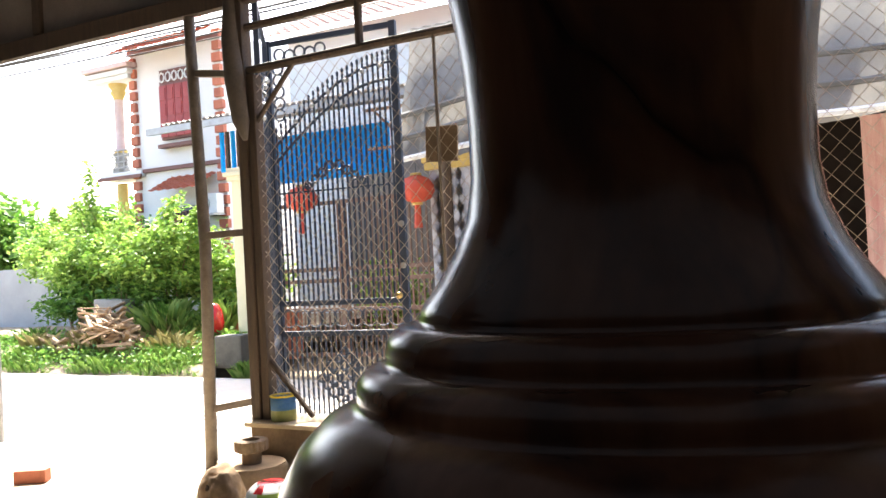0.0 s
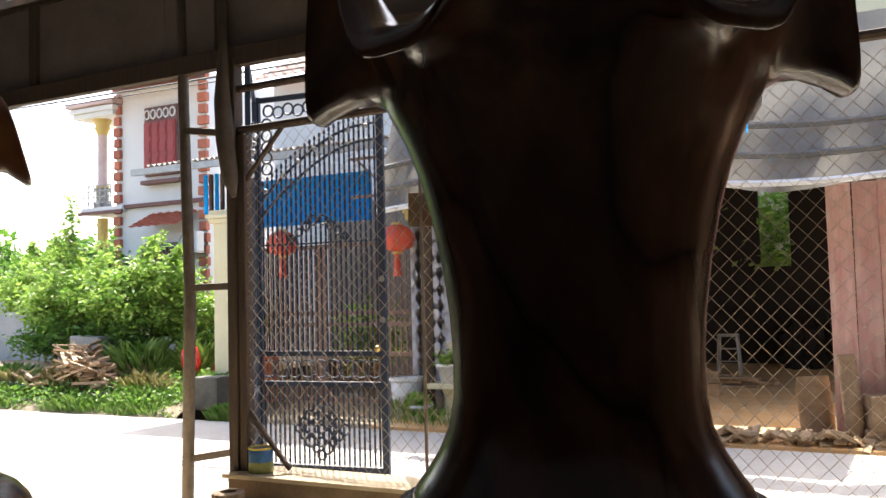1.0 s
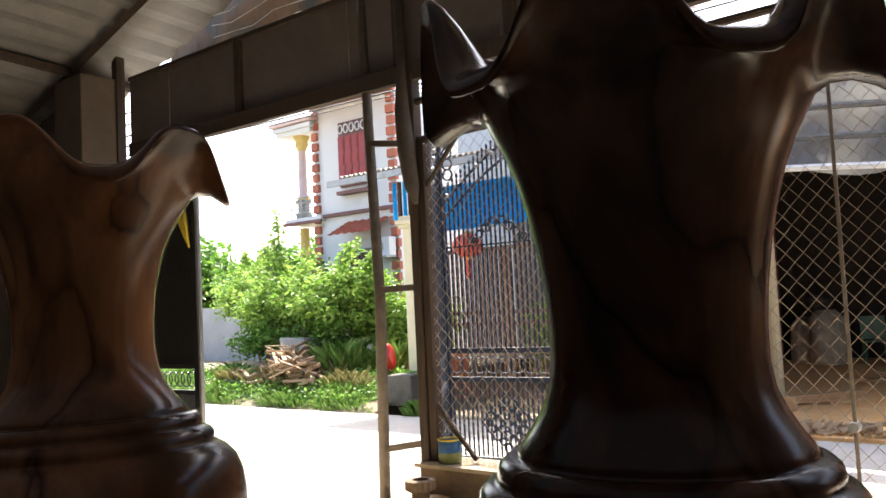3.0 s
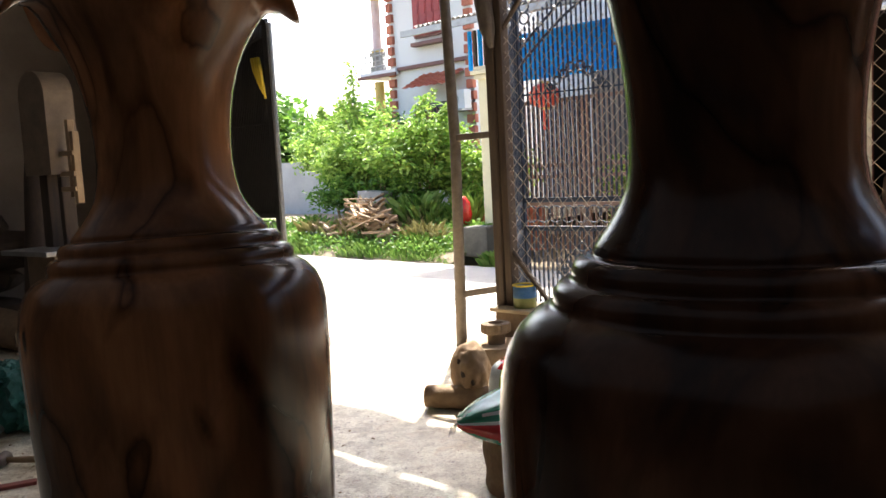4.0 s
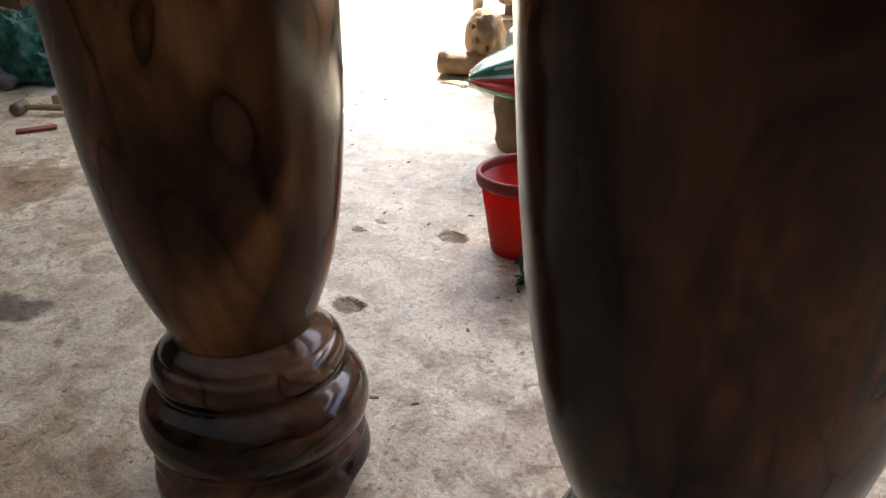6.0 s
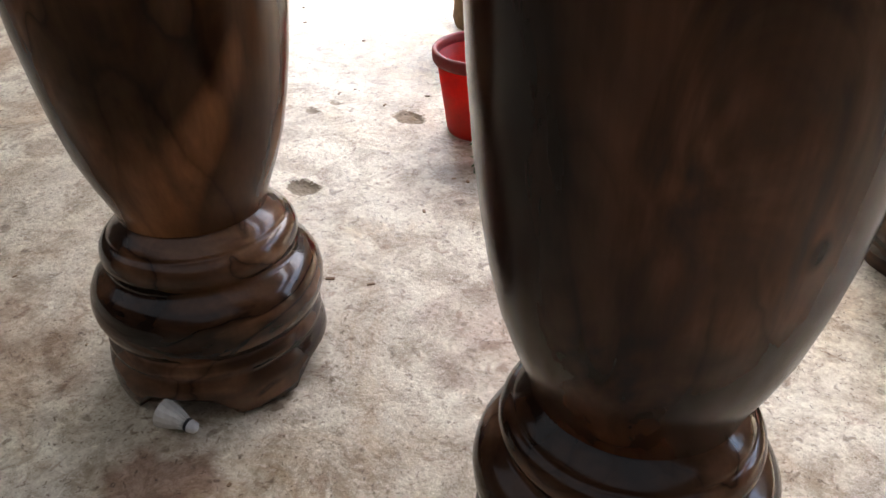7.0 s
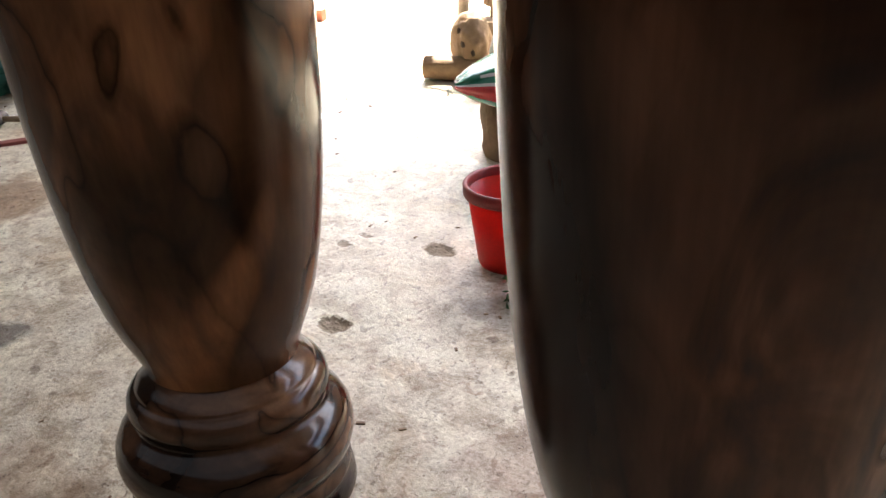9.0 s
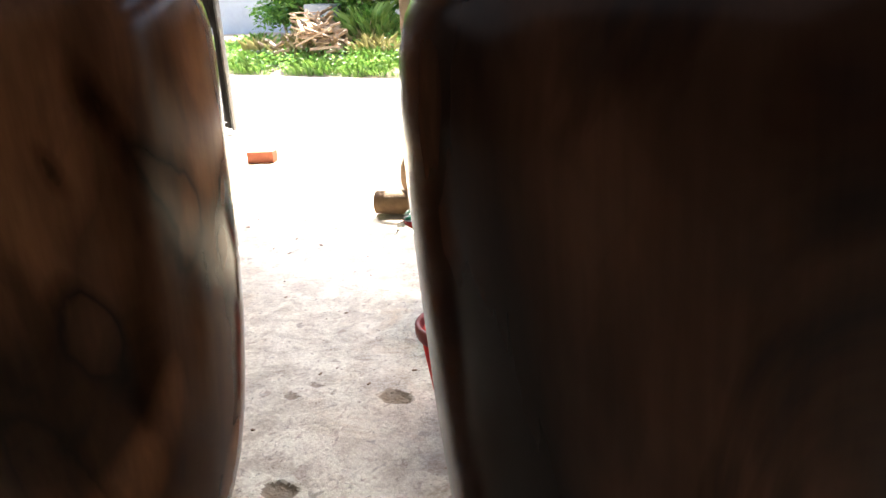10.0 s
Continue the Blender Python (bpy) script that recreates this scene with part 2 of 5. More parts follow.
PIPE = mat("rusty_pipe", (0.12, 0.09, 0.065), (0.20, 0.155, 0.115), 0.6, 0.2, scale=12, bump=0.2)
STEEL_BLUE = mat("blue_black_gate_paint", (0.030, 0.042, 0.070), (0.045, 0.062, 0.098), 0.42, 0.0, scale=9, bump=0.05)
STEEL_BLACK = mat("black_gate_paint", (0.018, 0.017, 0.018), (0.032, 0.030, 0.028), 0.5, scale=9, bump=0.05)
WIRE = mat("galvanised_wire", (0.55, 0.47, 0.38), (0.38, 0.28, 0.20), 0.5, 0.25, scale=30, bump=0)
BRASS = mat("brass", (0.6, 0.42, 0.16), (0.5, 0.33, 0.12), 0.35, 0.9, scale=20, bump=0)
PALEMETAL = mat("bare_metal", (0.45, 0.45, 0.44), (0.35, 0.34, 0.33), 0.4, 0.7, scale=12, bump=0.05)
MACHINE = mat("machine_brown_paint", (0.27, 0.19, 0.12), (0.18, 0.125, 0.08), 0.55, scale=6, bump=0.1)
WHITEWALL = mat("white_plaster", (0.74, 0.74, 0.73), (0.80, 0.80, 0.79), 0.85, scale=0.7, bump=0.1)
CREAM = mat("cream_paint", (0.72, 0.66, 0.42), (0.78, 0.72, 0.50), 0.8, scale=1.2, bump=0.1)
GOLD = mat("gold_paint", (0.62, 0.42, 0.10), (0.70, 0.50, 0.16), 0.5, scale=8, bump=0.1)
PINKSTONE = mat("pink_stone_paint", (0.60, 0.42, 0.38), (0.70, 0.54, 0.50), 0.6, scale=6, bump=0.1)
REDBRICK = mat("red_brick", (0.42, 0.12, 0.07), (0.52, 0.18, 0.10), 0.8, scale=6, bump=0.2, vary=0.15)
REDPAINT = mat("dark_red_shutter", (0.28, 0.030, 0.028), (0.36, 0.050, 0.045), 0.5, scale=5, bump=0.1)
REDTILE = mat("red_roof_tile", (0.52, 0.13, 0.07), (0.60, 0.20, 0.11), 0.7, scale=4, bump=0.2)
PALETILE = mat("faded_roof_tile", (0.62, 0.42, 0.36), (0.70, 0.54, 0.48), 0.8, scale=4, bump=0.2)
BROWNTRIM = mat("brown_trim", (0.16, 0.07, 0.06), (0.22, 0.11, 0.09), 0.7, scale=6, bump=0.1)
BLUESHEET = mat("blue_roof_sheet", (0.03, 0.50, 0.92), (0.05, 0.58, 0.95), 0.45, scale=2, bump=0.03)
LANTERN = mat("red_lantern_cloth", (0.60, 0.075, 0.04), (0.70, 0.12, 0.06), 0.6, scale=8, bump=0.1)
BROWNGATE = mat("brown_gate_paint", (0.20, 0.11, 0.07), (0.27, 0.16, 0.11), 0.5, scale=6, bump=0.05)
PEBBLE = mat("grey_cladding_tile", (0.50, 0.51, 0.57), (0.62, 0.62, 0.67), 0.35, scale=8, bump=0.1, vary=0.14)
GROUT = mat("pale_grout", (0.60, 0.60, 0.62), (0.68, 0.68, 0.70), 0.8, scale=10)
GREYWALL = mat("grey_cement_wall", (0.34, 0.35, 0.36), (0.44, 0.45, 0.46), 0.9, scale=1.5, bump=0.2)
def let_through(m, colour, share):
    """Lets some daylight through a thin sheet."""
    tn = m.node_tree.nodes
    tr_, mx_ = tn.new("ShaderNodeBsdfTranslucent"), tn.new("ShaderNodeMixShader")
    tr_.inputs["Color"].default_value = (*colour, 1)
    mx_.inputs[0].default_value = share
    m.node_tree.links.new(tn["Principled BSDF"].outputs[0], mx_.inputs[1])
    m.node_tree.links.new(tr_.outputs[0], mx_.inputs[2])
    m.node_tree.links.new(mx_.outputs[0], tn["Material Output"].inputs["Surface"])


let_through(BLUESHEET, (0.03, 0.60, 1.0), 0.72)
TARP = mat("grey_tarpaulin", (0.17, 0.17, 0.17), (0.27, 0.255, 0.225), 0.7, scale=3, bump=0.15)
let_through(TARP, (0.26, 0.245, 0.22), 0.35)
SHED_SHADE = mat("shed_interior_shade", (0.022, 0.016, 0.012), (0.036, 0.026, 0.02), 0.95, scale=2, bump=0.3)
PINKBOARD = mat("pinkish_plank", (0.56, 0.36, 0.29), (0.44, 0.20, 0.17), 0.8, scale=3, stretch=(5, 5, 0.5), bump=0.2, vary=0.15)
REDBOARD = mat("dark_red_board", (0.24, 0.055, 0.04), (0.33, 0.09, 0.065), 0.7, scale=3, stretch=(8, 8, 0.5), bump=0.2)
REDPLASTIC = mat("red_plastic", (0.78, 0.030, 0.015), (0.68, 0.022, 0.012), 0.35, scale=5, bump=0.03)
let_through(REDPLASTIC, (0.85, 0.03, 0.015), 0.4)
DARKRED = mat("dirty_red_plastic", (0.26, 0.022, 0.018), (0.36, 0.03, 0.025), 0.5, scale=9, bump=0.05)
SACKGREEN = mat("green_printed_plastic", (0.02, 0.22, 0.13), (0.05, 0.30, 0.19), 0.24, scale=10, bump=0.08)
SACKRED = mat("red_printed_plastic", (0.62, 0.03, 0.03), (0.52, 0.02, 0.03), 0.24, scale=10, bump=0.08)
SACKWHITE = mat("white_printed_plastic", (0.66, 0.68, 0.68), (0.74, 0.75, 0.75), 0.4, scale=10, bump=0.08)
SACKLIME = mat("lime_printed_plastic", (0.38, 0.52, 0.08), (0.50, 0.62, 0.16), 0.45, scale=6, bump=0.08)
TEAL = mat("dark_teal_woven_sack", (0.008, 0.085, 0.070), (0.02, 0.15, 0.12), 0.6, scale=9, bump=0.5, fine=160)
WOVEN = mat("pale_woven_sack", (0.46, 0.40, 0.30), (0.56, 0.50, 0.40), 0.8, scale=8, bump=0.4, fine=160)
RAG = mat("grey_rag", (0.10, 0.10, 0.11), (0.32, 0.32, 0.34), 0.9, scale=8, bump=0.4)
FEATHER = mat("white_feather", (0.74, 0.72, 0.66), (0.80, 0.79, 0.75), 0.8, scale=30, bump=0.2)
WHITEPLASTIC = mat("white_plastic", (0.72, 0.71, 0.68), (0.78, 0.77, 0.75), 0.45, scale=5, bump=0.03)
STONE = mat("grey_stone", (0.30, 0.29, 0.27), (0.42, 0.41, 0.38), 0.9, scale=5, bump=0.5)
BLACK = mat("black_rubber", (0.012, 0.012, 0.013), (0.022, 0.022, 0.023), 0.6, scale=8, bump=0.1)
GLASSY = mat("dark_window_glass", (0.05, 0.06, 0.07), (0.08, 0.09, 0.10), 0.08, scale=2, bump=0)
PIT = mat("broken_screed_pit", (0.30, 0.23, 0.15), (0.48, 0.40, 0.30), 0.9, scale=30, bump=0.6)
YELLOW = mat("yellow_plastic", (0.66, 0.48, 0.03), (0.58, 0.40, 0.02), 0.45, scale=9, bump=0.03)
CANBLUE = mat("blue_paint_label", (0.03, 0.14, 0.36), (0.10, 0.22, 0.38), 0.5, scale=16, bump=0.05)
CANGREEN = mat("olive_paint_drips", (0.20, 0.24, 0.05), (0.30, 0.30, 0.10), 0.5, scale=20, bump=0.1)
LEAF = leafy("shrub_leaf", (0.10, 0.22, 0.025), (0.36, 0.50, 0.10))
LEAF_DARK = leafy("climber_leaf", (0.045, 0.13, 0.015), (0.16, 0.29, 0.045))
GRASS = leafy("grass_blade", (0.08, 0.20, 0.025), (0.27, 0.38, 0.09))
WEED = leafy("weed_leaf", (0.06, 0.17, 0.022), (0.24, 0.38, 0.075))
STRAW = leafy("dry_grass", (0.22, 0.20, 0.07), (0.34, 0.30, 0.13))
FROND = leafy("frond", (0.015, 0.055, 0.010), (0.04, 0.11, 0.02))


# ---- mesh helpers ----
def to_object(name, bm, material, smooth=False):
    me = bpy.data.meshes.new(name)
    bm.to_mesh(me)
    bm.free()
    for m in material if isinstance(material, (list, tuple)) else (material,):
        me.materials.append(m)
    if smooth:
        me.polygons.foreach_set("use_smooth", [True] * len(me.polygons))
    return new(name, me)


def part(name, bm, material, parent, label="", smooth=False):
    ob = to_object(name, bm, material, smooth)
    ob.parent = parent
    return tagged(ob, label)


def thing(name, m, label, category, group="", kind=""):
    ob = new(name)
    ob.empty_display_size = 0.1
    ob.matrix_world = m
    return tagged(ob, label, category, group, kind)


def solo(name, bm, material, m, label, category, group="", kind="", smooth=False):
    ob = to_object(name, bm, material, smooth)
    ob.matrix_world = m
    return tagged(ob, label, category, group, kind)


def box(bm, x, y, z, sx, sy, sz, rot=(0, 0, 0), bevel=0.0, mi=0):
    """A box with its centre at x, y, z."""
    vs = bmesh.ops.create_cube(bm, size=1, matrix=pose(x, y, z, *rot) @ Matrix.Diagonal((sx, sy, sz, 1)))["verts"]
    fs = list({f for v in vs for f in v.link_faces})
    for f in fs:
        f.material_index = mi
    if bevel:
        es = list({e for v in vs for e in v.link_edges})
        bmesh.ops.bevel(bm, geom=es, offset=bevel, segments=2, affect="EDGES", profile=0.6)
    return bm


def rod(bm, a, b, r, r2=None, seg=8, mi=0):
    a, b = Vector(a), Vector(b)
    q = (b - a).to_track_quat("Z", "Y").to_matrix().to_4x4()
    m = Matrix.Translation((a + b) / 2) @ q
    vs = bmesh.ops.create_cone(bm, cap_ends=True, segments=seg, radius1=r, radius2=r if r2 is None else r2, depth=(b - a).length, matrix=m)["verts"]
    for f in {f for v in vs for f in v.link_faces}:
        f.material_index = mi
    return bm


def tube(bm, pts, r, seg=5, mi=0):
    """A tube of radius r (or a radius a point) along points."""
    pts = [Vector(p) for p in pts]
    rings, up = [], Vector((0.13, 0.21, 0.97)).normalized()
    for i, p in enumerate(pts):
        d = (pts[min(i + 1, len(pts) - 1)] - pts[max(i - 1, 0)]).normalized()
        s = d.cross(up)
        s = s.normalized() if s.length > 1e-4 else Vector((1, 0, 0))
        t = s.cross(d)
        rr = r[i] if isinstance(r, (list, tuple)) else r
        rings.append([bm.verts.new(p + rr * (math.cos(k * math.tau / seg) * s + math.sin(k * math.tau / seg) * t)) for k in range(seg)])
    for a, b in zip(rings, rings[1:]):
        for k in range(seg):
            bm.faces.new((a[k], a[(k + 1) % seg], b[(k + 1) % seg], b[k])).material_index = mi
    bm.faces.new(rings[0][::-1]).material_index = mi
    bm.faces.new(rings[-1]).material_index = mi
    return bm


def lathe(bm, prof, seg=32, shape=None, mi=0, close=False):
    """Turns (r, z) points round z. shape(angle, r, z, i) may move a point."""
    rings = []
    for i, (r, z) in enumerate(prof):
        ring = []
        for k in range(seg):
            a = k * math.tau / seg
            rr, zz = shape(a, r, z, i) if shape else (r, z)
            ring.append(bm.verts.new((rr * math.cos(a), rr * math.sin(a), zz)))
        rings.append(ring)
    for a, b in zip(rings, rings[1:]):
        for k in range(seg):
            f = bm.faces.new((a[k], a[(k + 1) % seg], b[(k + 1) % seg], b[k]))
            f.material_index = mi
    if close:
        bm.faces.new(rings[0][::-1]).material_index = mi
        bm.faces.new(rings[-1]).material_index = mi
    return bm


def lump(bm, x, y, z, sx, sy, sz, rough=0.12, freq=2.5, seed=0, sub=3, rot=0, flat=None):
    """An uneven rounded mass; flat: height below which it is pressed flat."""
    vs = bmesh.ops.create_icosphere(bm, subdivisions=sub, radius=1)["verts"]
    m = pose(x, y, z, 0, 0, rot)
    for v in vs:
        k = 1 + rough * noise.noise(v.co * freq + Vector((seed, seed * 1.7, seed * 0.3))) + 0.4 * rough * noise.noise(v.co * freq * 3 + Vector((seed, 0, 0)))
        v.co = m @ Vector((v.co.x * sx * k, v.co.y * sy * k, v.co.z * sz * k))
        if flat is not None and v.co.z < flat:
            v.co.z = flat
    return bm


def nb():
    return bmesh.new()


def leaves(name, spots, size, material, rng, droop=0.3, long=2.2):
    """Small folded leaves at spots (n x 3): two triangles each, bent along the midrib."""
    n = len(spots)
    d = rng.normal(size=(n, 3))
    d[:, 2] = d[:, 2] * 0.5 - droop
    d /= np.linalg.norm(d, axis=1)[:, None]
    side = np.cross(d, rng.normal(size=(n, 3)))
    side /= np.linalg.norm(side, axis=1)[:, None] + 1e-9
    up = np.cross(side, d)
    s = size * rng.uniform(0.6, 1.3, size=(n, 1))
    a = spots
    b = spots + d * s * long * 0.5 + side * s * 0.5 + up * s * 0.14
    c = spots + d * s * long
    e = spots + d * s * long * 0.5 - side * s * 0.5 + up * s * 0.14
    v = np.stack([a, b, c, e], 1).reshape(-1, 3)
    k = np.arange(n)[:, None] * 4
    faces = np.concatenate([k + [0, 1, 2], k + [0, 2, 3]], 0)
    me = bpy.data.meshes.new(name)
    me.from_pydata(v.tolist(), [], faces.tolist())
    me.materials.append(material)
    return new(name, me)


def crown_spots(rng, x, y, z, sx, sy, sz, clumps, each, spread):
    """Spots in clumps on an uneven ellipsoid."""
    out = []
    for _ in range(clumps):
        d = rng.normal(size=3)
        d /= np.linalg.norm(d)
        r = rng.uniform(0.45, 1.08)
        c = np.array([x + d[0] * sx * r, y + d[1] * sy * r, z + d[2] * sz * r])
        out.append(c + rng.normal(size=(each, 3)) * spread * np.array([1, 1, 0.6]))
    return np.concatenate(out)


def shrub(name, x, y, z, sx, sy, sz, clumps, each, size, seed, label, leaf=LEAF, spread=0.14, ground=0.1, sprays=0):
    rng = np.random.default_rng(seed)
    t = thing(name, F @ pose(x, y, ground), label, "shrub", "roadside shrubs")
    b = nb()
    for i in range(9):
        a = rng.uniform(0, 6.28)
        h = rng.uniform(0.6, 1.0)
        e = Vector((math.cos(a) * sx * h * 0.8, math.sin(a) * sy * h * 0.8, z - ground + sz * (h - 0.4)))
        k = e * 0.5 + Vector((rng.normal() * 0.1, rng.normal() * 0.1, 0.1))
        tube(b, [(0, 0, -0.06), k, e], [0.035, 0.022, 0.006])
    sp = crown_spots(rng, 0, 0, z - ground, sx, sy, sz, clumps, each, spread)
    for i in range(sprays):
        a, r = rng.uniform(0, 6.28), rng.uniform(0.2, 0.85)
        s0 = np.array([math.cos(a) * sx * r, math.sin(a) * sy * r, z - ground + sz * 0.7 * math.sqrt(1 - r * r)])
        lean = np.array([rng.normal() * 0.35, rng.normal() * 0.2, rng.uniform(0.45, 1.0)])
        arc = [s0 + lean * k + np.array([0, 0, -0.22 * k * k]) for k in np.linspace(0, 1, 6)]
        tube(b, [Vector(q) for q in arc], [0.010, 0.008, 0.007, 0.006, 0.004, 0.003], seg=4)
        sp = np.concatenate([sp] + [q + rng.normal(size=(16, 3)) * 0.05 for q in arc[1:]])
    part("trunk", b, BARK, t)
    sp[:, 2] = np.maximum(sp[:, 2], 0.05)
    ob = leaves("crown", sp, size, leaf, rng)
    ob.parent = t
    return t


# ---- ground, road, floor ----
b = nb()
bmesh.ops.create_grid(b, x_segments=2, y_segments=2, size=4000)
solo("ground", b, EARTH, pose(0, 0, -0.14), "bare earth ground reaching to the horizon", "ground", kind="structure")
b = nb()
box(b, -4, 2.02, -0.09, 60, 4.25, 0.10)
solo("road", b, CONCRETE, F, "sunlit pale concrete village road", "road", kind="structure")
PITS = ((2.38, -3.53, 0.062, 0.046, 1), (2.27, -2.97, 0.070, 0.045, 5), (1.97, -3.16, 0.040, 0.022, 8), (1.98, -3.06, 0.030, 0.018, 11))
gu = np.concatenate([np.linspace(-6.2, 1.8, 9)[:-1], np.arange(1.8, 2.75, 0.008), np.linspace(2.75, 9.2, 8)])
gn = np.concatenate([np.linspace(-9.95, -3.75, 8)[:-1], np.arange(-3.75, -2.85, 0.008), np.linspace(-2.85, -0.05, 5)])
uu, nn = np.meshgrid(gu, gn)
zz = np.zeros_like(uu)
for u, k, ru, rn, sd in PITS:
    near = np.argwhere((abs(uu - u) < 2 * ru) & (abs(nn - k) < 2 * rn))
    for i, j in near:
        du, dn = (uu[i, j] - u) / ru, (nn[i, j] - k) / rn
        a = math.atan2(dn, du)
        edge = 1 + 0.28 * noise.noise(Vector((math.cos(a) * 1.7, math.sin(a) * 1.7, sd))) + 0.10 * noise.noise(Vector((math.cos(a) * 6, math.sin(a) * 6, sd)))
        d = math.hypot(du, dn) / edge
        if d < 1:
            zz[i, j] = -0.22 * rn * min(1, (1 - d) * 3.0) * (1 + 0.35 * noise.noise(Vector((uu[i, j] * 60, nn[i, j] * 60, sd))))
H_, W_ = uu.shape
verts = np.stack([uu, nn, zz], -1).reshape(-1, 3)
k = (np.arange(H_ - 1)[:, None] * W_ + np.arange(W_ - 1)).reshape(-1, 1)
quads = k + np.array([0, 1, W_ + 1, W_])
me = bpy.data.meshes.new("floor")
me.from_pydata(verts.tolist(), [], quads.tolist())
me.materials.append(SCREED)
me.materials.append(PIT)
me.polygons.foreach_set("material_index", (verts[quads][:, :, 2].mean(1) < -0.003).astype(int))
floor = new("floor", me)
floor.matrix_world = F
tagged(floor, "worn stained concrete workshop floor", "floor", kind="structure")
b = nb()
box(b, 1.5, -0.055, -0.05, 15.4, 0.012, 0.10)
solo("floor_edge", b, SCREED, F, "concrete edge of the workshop floor at the road", "floor edge", kind="structure")

# ---- workshop shell ----
def wall(name, x, y, z, sx, sy, sz, material, label):
    b = nb()
    box(b, x, y, z, sx, sy, sz)
    return solo(name, b, material, F, label, "wall", kind="structure")


wall("wall_back", 1.5, -10.05, 2.9, 15.6, 0.2, 5.8, DARKWALL, "unseen dark brown plastered rear wall closing the workshop")
wall("wall_right", 9.3, -5.0, 2.9, 0.2, 9.9, 5.8, DARKWALL, "unseen dark brown plastered side wall closing the workshop")
wall("wall_left", -6.3, -5.0, 2.9, 0.2, 9.9, 5.8, DARKWALL, "dark brown plastered side wall behind the tools")
wall("wall_front_left", -5.5, -0.02, 2.0, 1.5, 0.2, 4.0, DARKWALL, "dark brown plastered wall beside the gateway")
wall("wall_front_right", 8.2, -0.02, 2.5, 2.0, 0.2, 5.0, DARKWALL, "unseen dark brown plastered wall at the end of the fence")

# roof of corrugated sheets rising to the rear, falling away over the bay beside the gateway
def roof_z(u, y):
    return 5.02 + (0.35 - y) * 0.07 - 0.29 * max(0.0, -1.7 - u)


def roof_sheet(bm, x0, x1, y0, y1):
    n = max(2, round((x1 - x0) / 0.083))
    rows = []
    for y in (y0, y1):
        us = [x0 + (x1 - x0) * i / n for i in range(n + 1)]
        rows.append([bm.verts.new((u, y, roof_z(u, y) + 0.022 * math.cos(u * 19))) for u in us])
    for i in range(n):
        bm.faces.new((rows[0][i], rows[0][i + 1], rows[1][i + 1], rows[1][i]))


b = nb()
roof_sheet(b, -6.4, 9.4, 0.44, -2.4)
solo("ceiling", b, ROOFING, F, "corrugated sheet roof over the workshop", "ceiling", kind="structure")


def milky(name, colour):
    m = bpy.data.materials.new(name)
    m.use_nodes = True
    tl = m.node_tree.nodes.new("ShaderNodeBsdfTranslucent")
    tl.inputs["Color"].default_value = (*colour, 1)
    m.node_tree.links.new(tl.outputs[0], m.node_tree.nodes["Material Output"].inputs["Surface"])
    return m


FILL_SHEET = milky("fill_light_sheet", (0.0180, 0.0188, 0.0205))
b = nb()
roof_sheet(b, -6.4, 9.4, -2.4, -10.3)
solo("skylight", b, FILL_SHEET, F, "translucent rear roof added as broad fill light, mostly unseen", "skylight", kind="structure")

for x in (-4.4, -1.3, 1.8, 4.9, 8.0):
    b = nb()
    rod(b, (x, 0.3, roof_z(x, 0.3) - 0.09), (x, -9.9, roof_z(x, -9.9) - 0.09), 0.055, seg=6)
    solo("rafter", b, OLDTIMBER, F, "dark timber rafter under the sheet roof", "rafter", "roof timbers", "structure")
for y in (-0.38, -1.5, -2.6, -4.4):
    b = nb()
    box(b, 3.75, y, roof_z(0, y) - 0.08, 10.9, 0.06, 0.07)
    rod(b, (-6.2, y, roof_z(-6.2, y) - 0.08), (-1.7, y, roof_z(-1.7, y) - 0.08), 0.045, seg=4)
    solo("purlin", b, OLDTIMBER, F, "dark timber purlin under the sheet roof", "purlin", "roof timbers", "structure")

# fascia over the gateway: five sheets, a bottom rail and a top edge
fascia = thing("fascia", F, "dull grey-brown sheet fascia over the gateway", "fascia", kind="structure")
for i, (x0, x1) in enumerate(((-3.92, -3.2), (-3.19, -2.05), (-2.04, -0.62), (-0.61, 0.9), (0.91, 3.2), (3.21, 7.2))):
    b = nb()
    box(b, (x0 + x1) / 2, 0.02 + 0.006 * (i % 2), 3.73, x1 - x0, 0.025, 0.68)
    part("panel", b, SHEET, fascia)
b = nb()
box(b, 1.65, 0.0, 3.32, 11.1, 0.07, 0.14, bevel=0.008)
part("bottom_rail", b, OLDTIMBER, fascia)
b = nb()
box(b, 1.65, 0.0, 4.085, 11.1, 0.05, 0.04)
part("top_rail", b, OLDTIMBER, fascia)
for x in (-2.04, -0.05, 1.0, 3.2):
    b = nb()
    box(b, x, -0.01, 3.73, 0.09, 0.04, 0.66)
    part("batten", b, OLDTIMBER, fascia)

# old painted sheet propped up behind the fascia, with loose wires before it
b = nb()
NS = 40
top = [4.98 + 0.22 * noise.noise(Vector((i * 0.8, 1, 0))) for i in range(NS + 1)]
cols = [[b.verts.new((-3.96 + 5.31 * i / NS, 0.55 + 0.03 * math.sin(i * 1.3), z)) for z in (4.05, top[i])] for i in range(NS + 1)]
for p_, q_ in zip(cols, cols[1:]):
    b.faces.new((p_[0], q_[0], q_[1], p_[1]))
bmesh.ops.solidify(b, geom=b.faces[:], thickness=0.02)
MOTTLED = mat("mottled_painted_sheet", (0.09, 0.10, 0.10), (0.24, 0.16, 0.10), 0.7, scale=3.2, bump=0.2, stretch=(1, 1, 0.7))
solo("painted_sheet", b, MOTTLED, F, "old sheet with flaking grey and brown paint", "sheet")
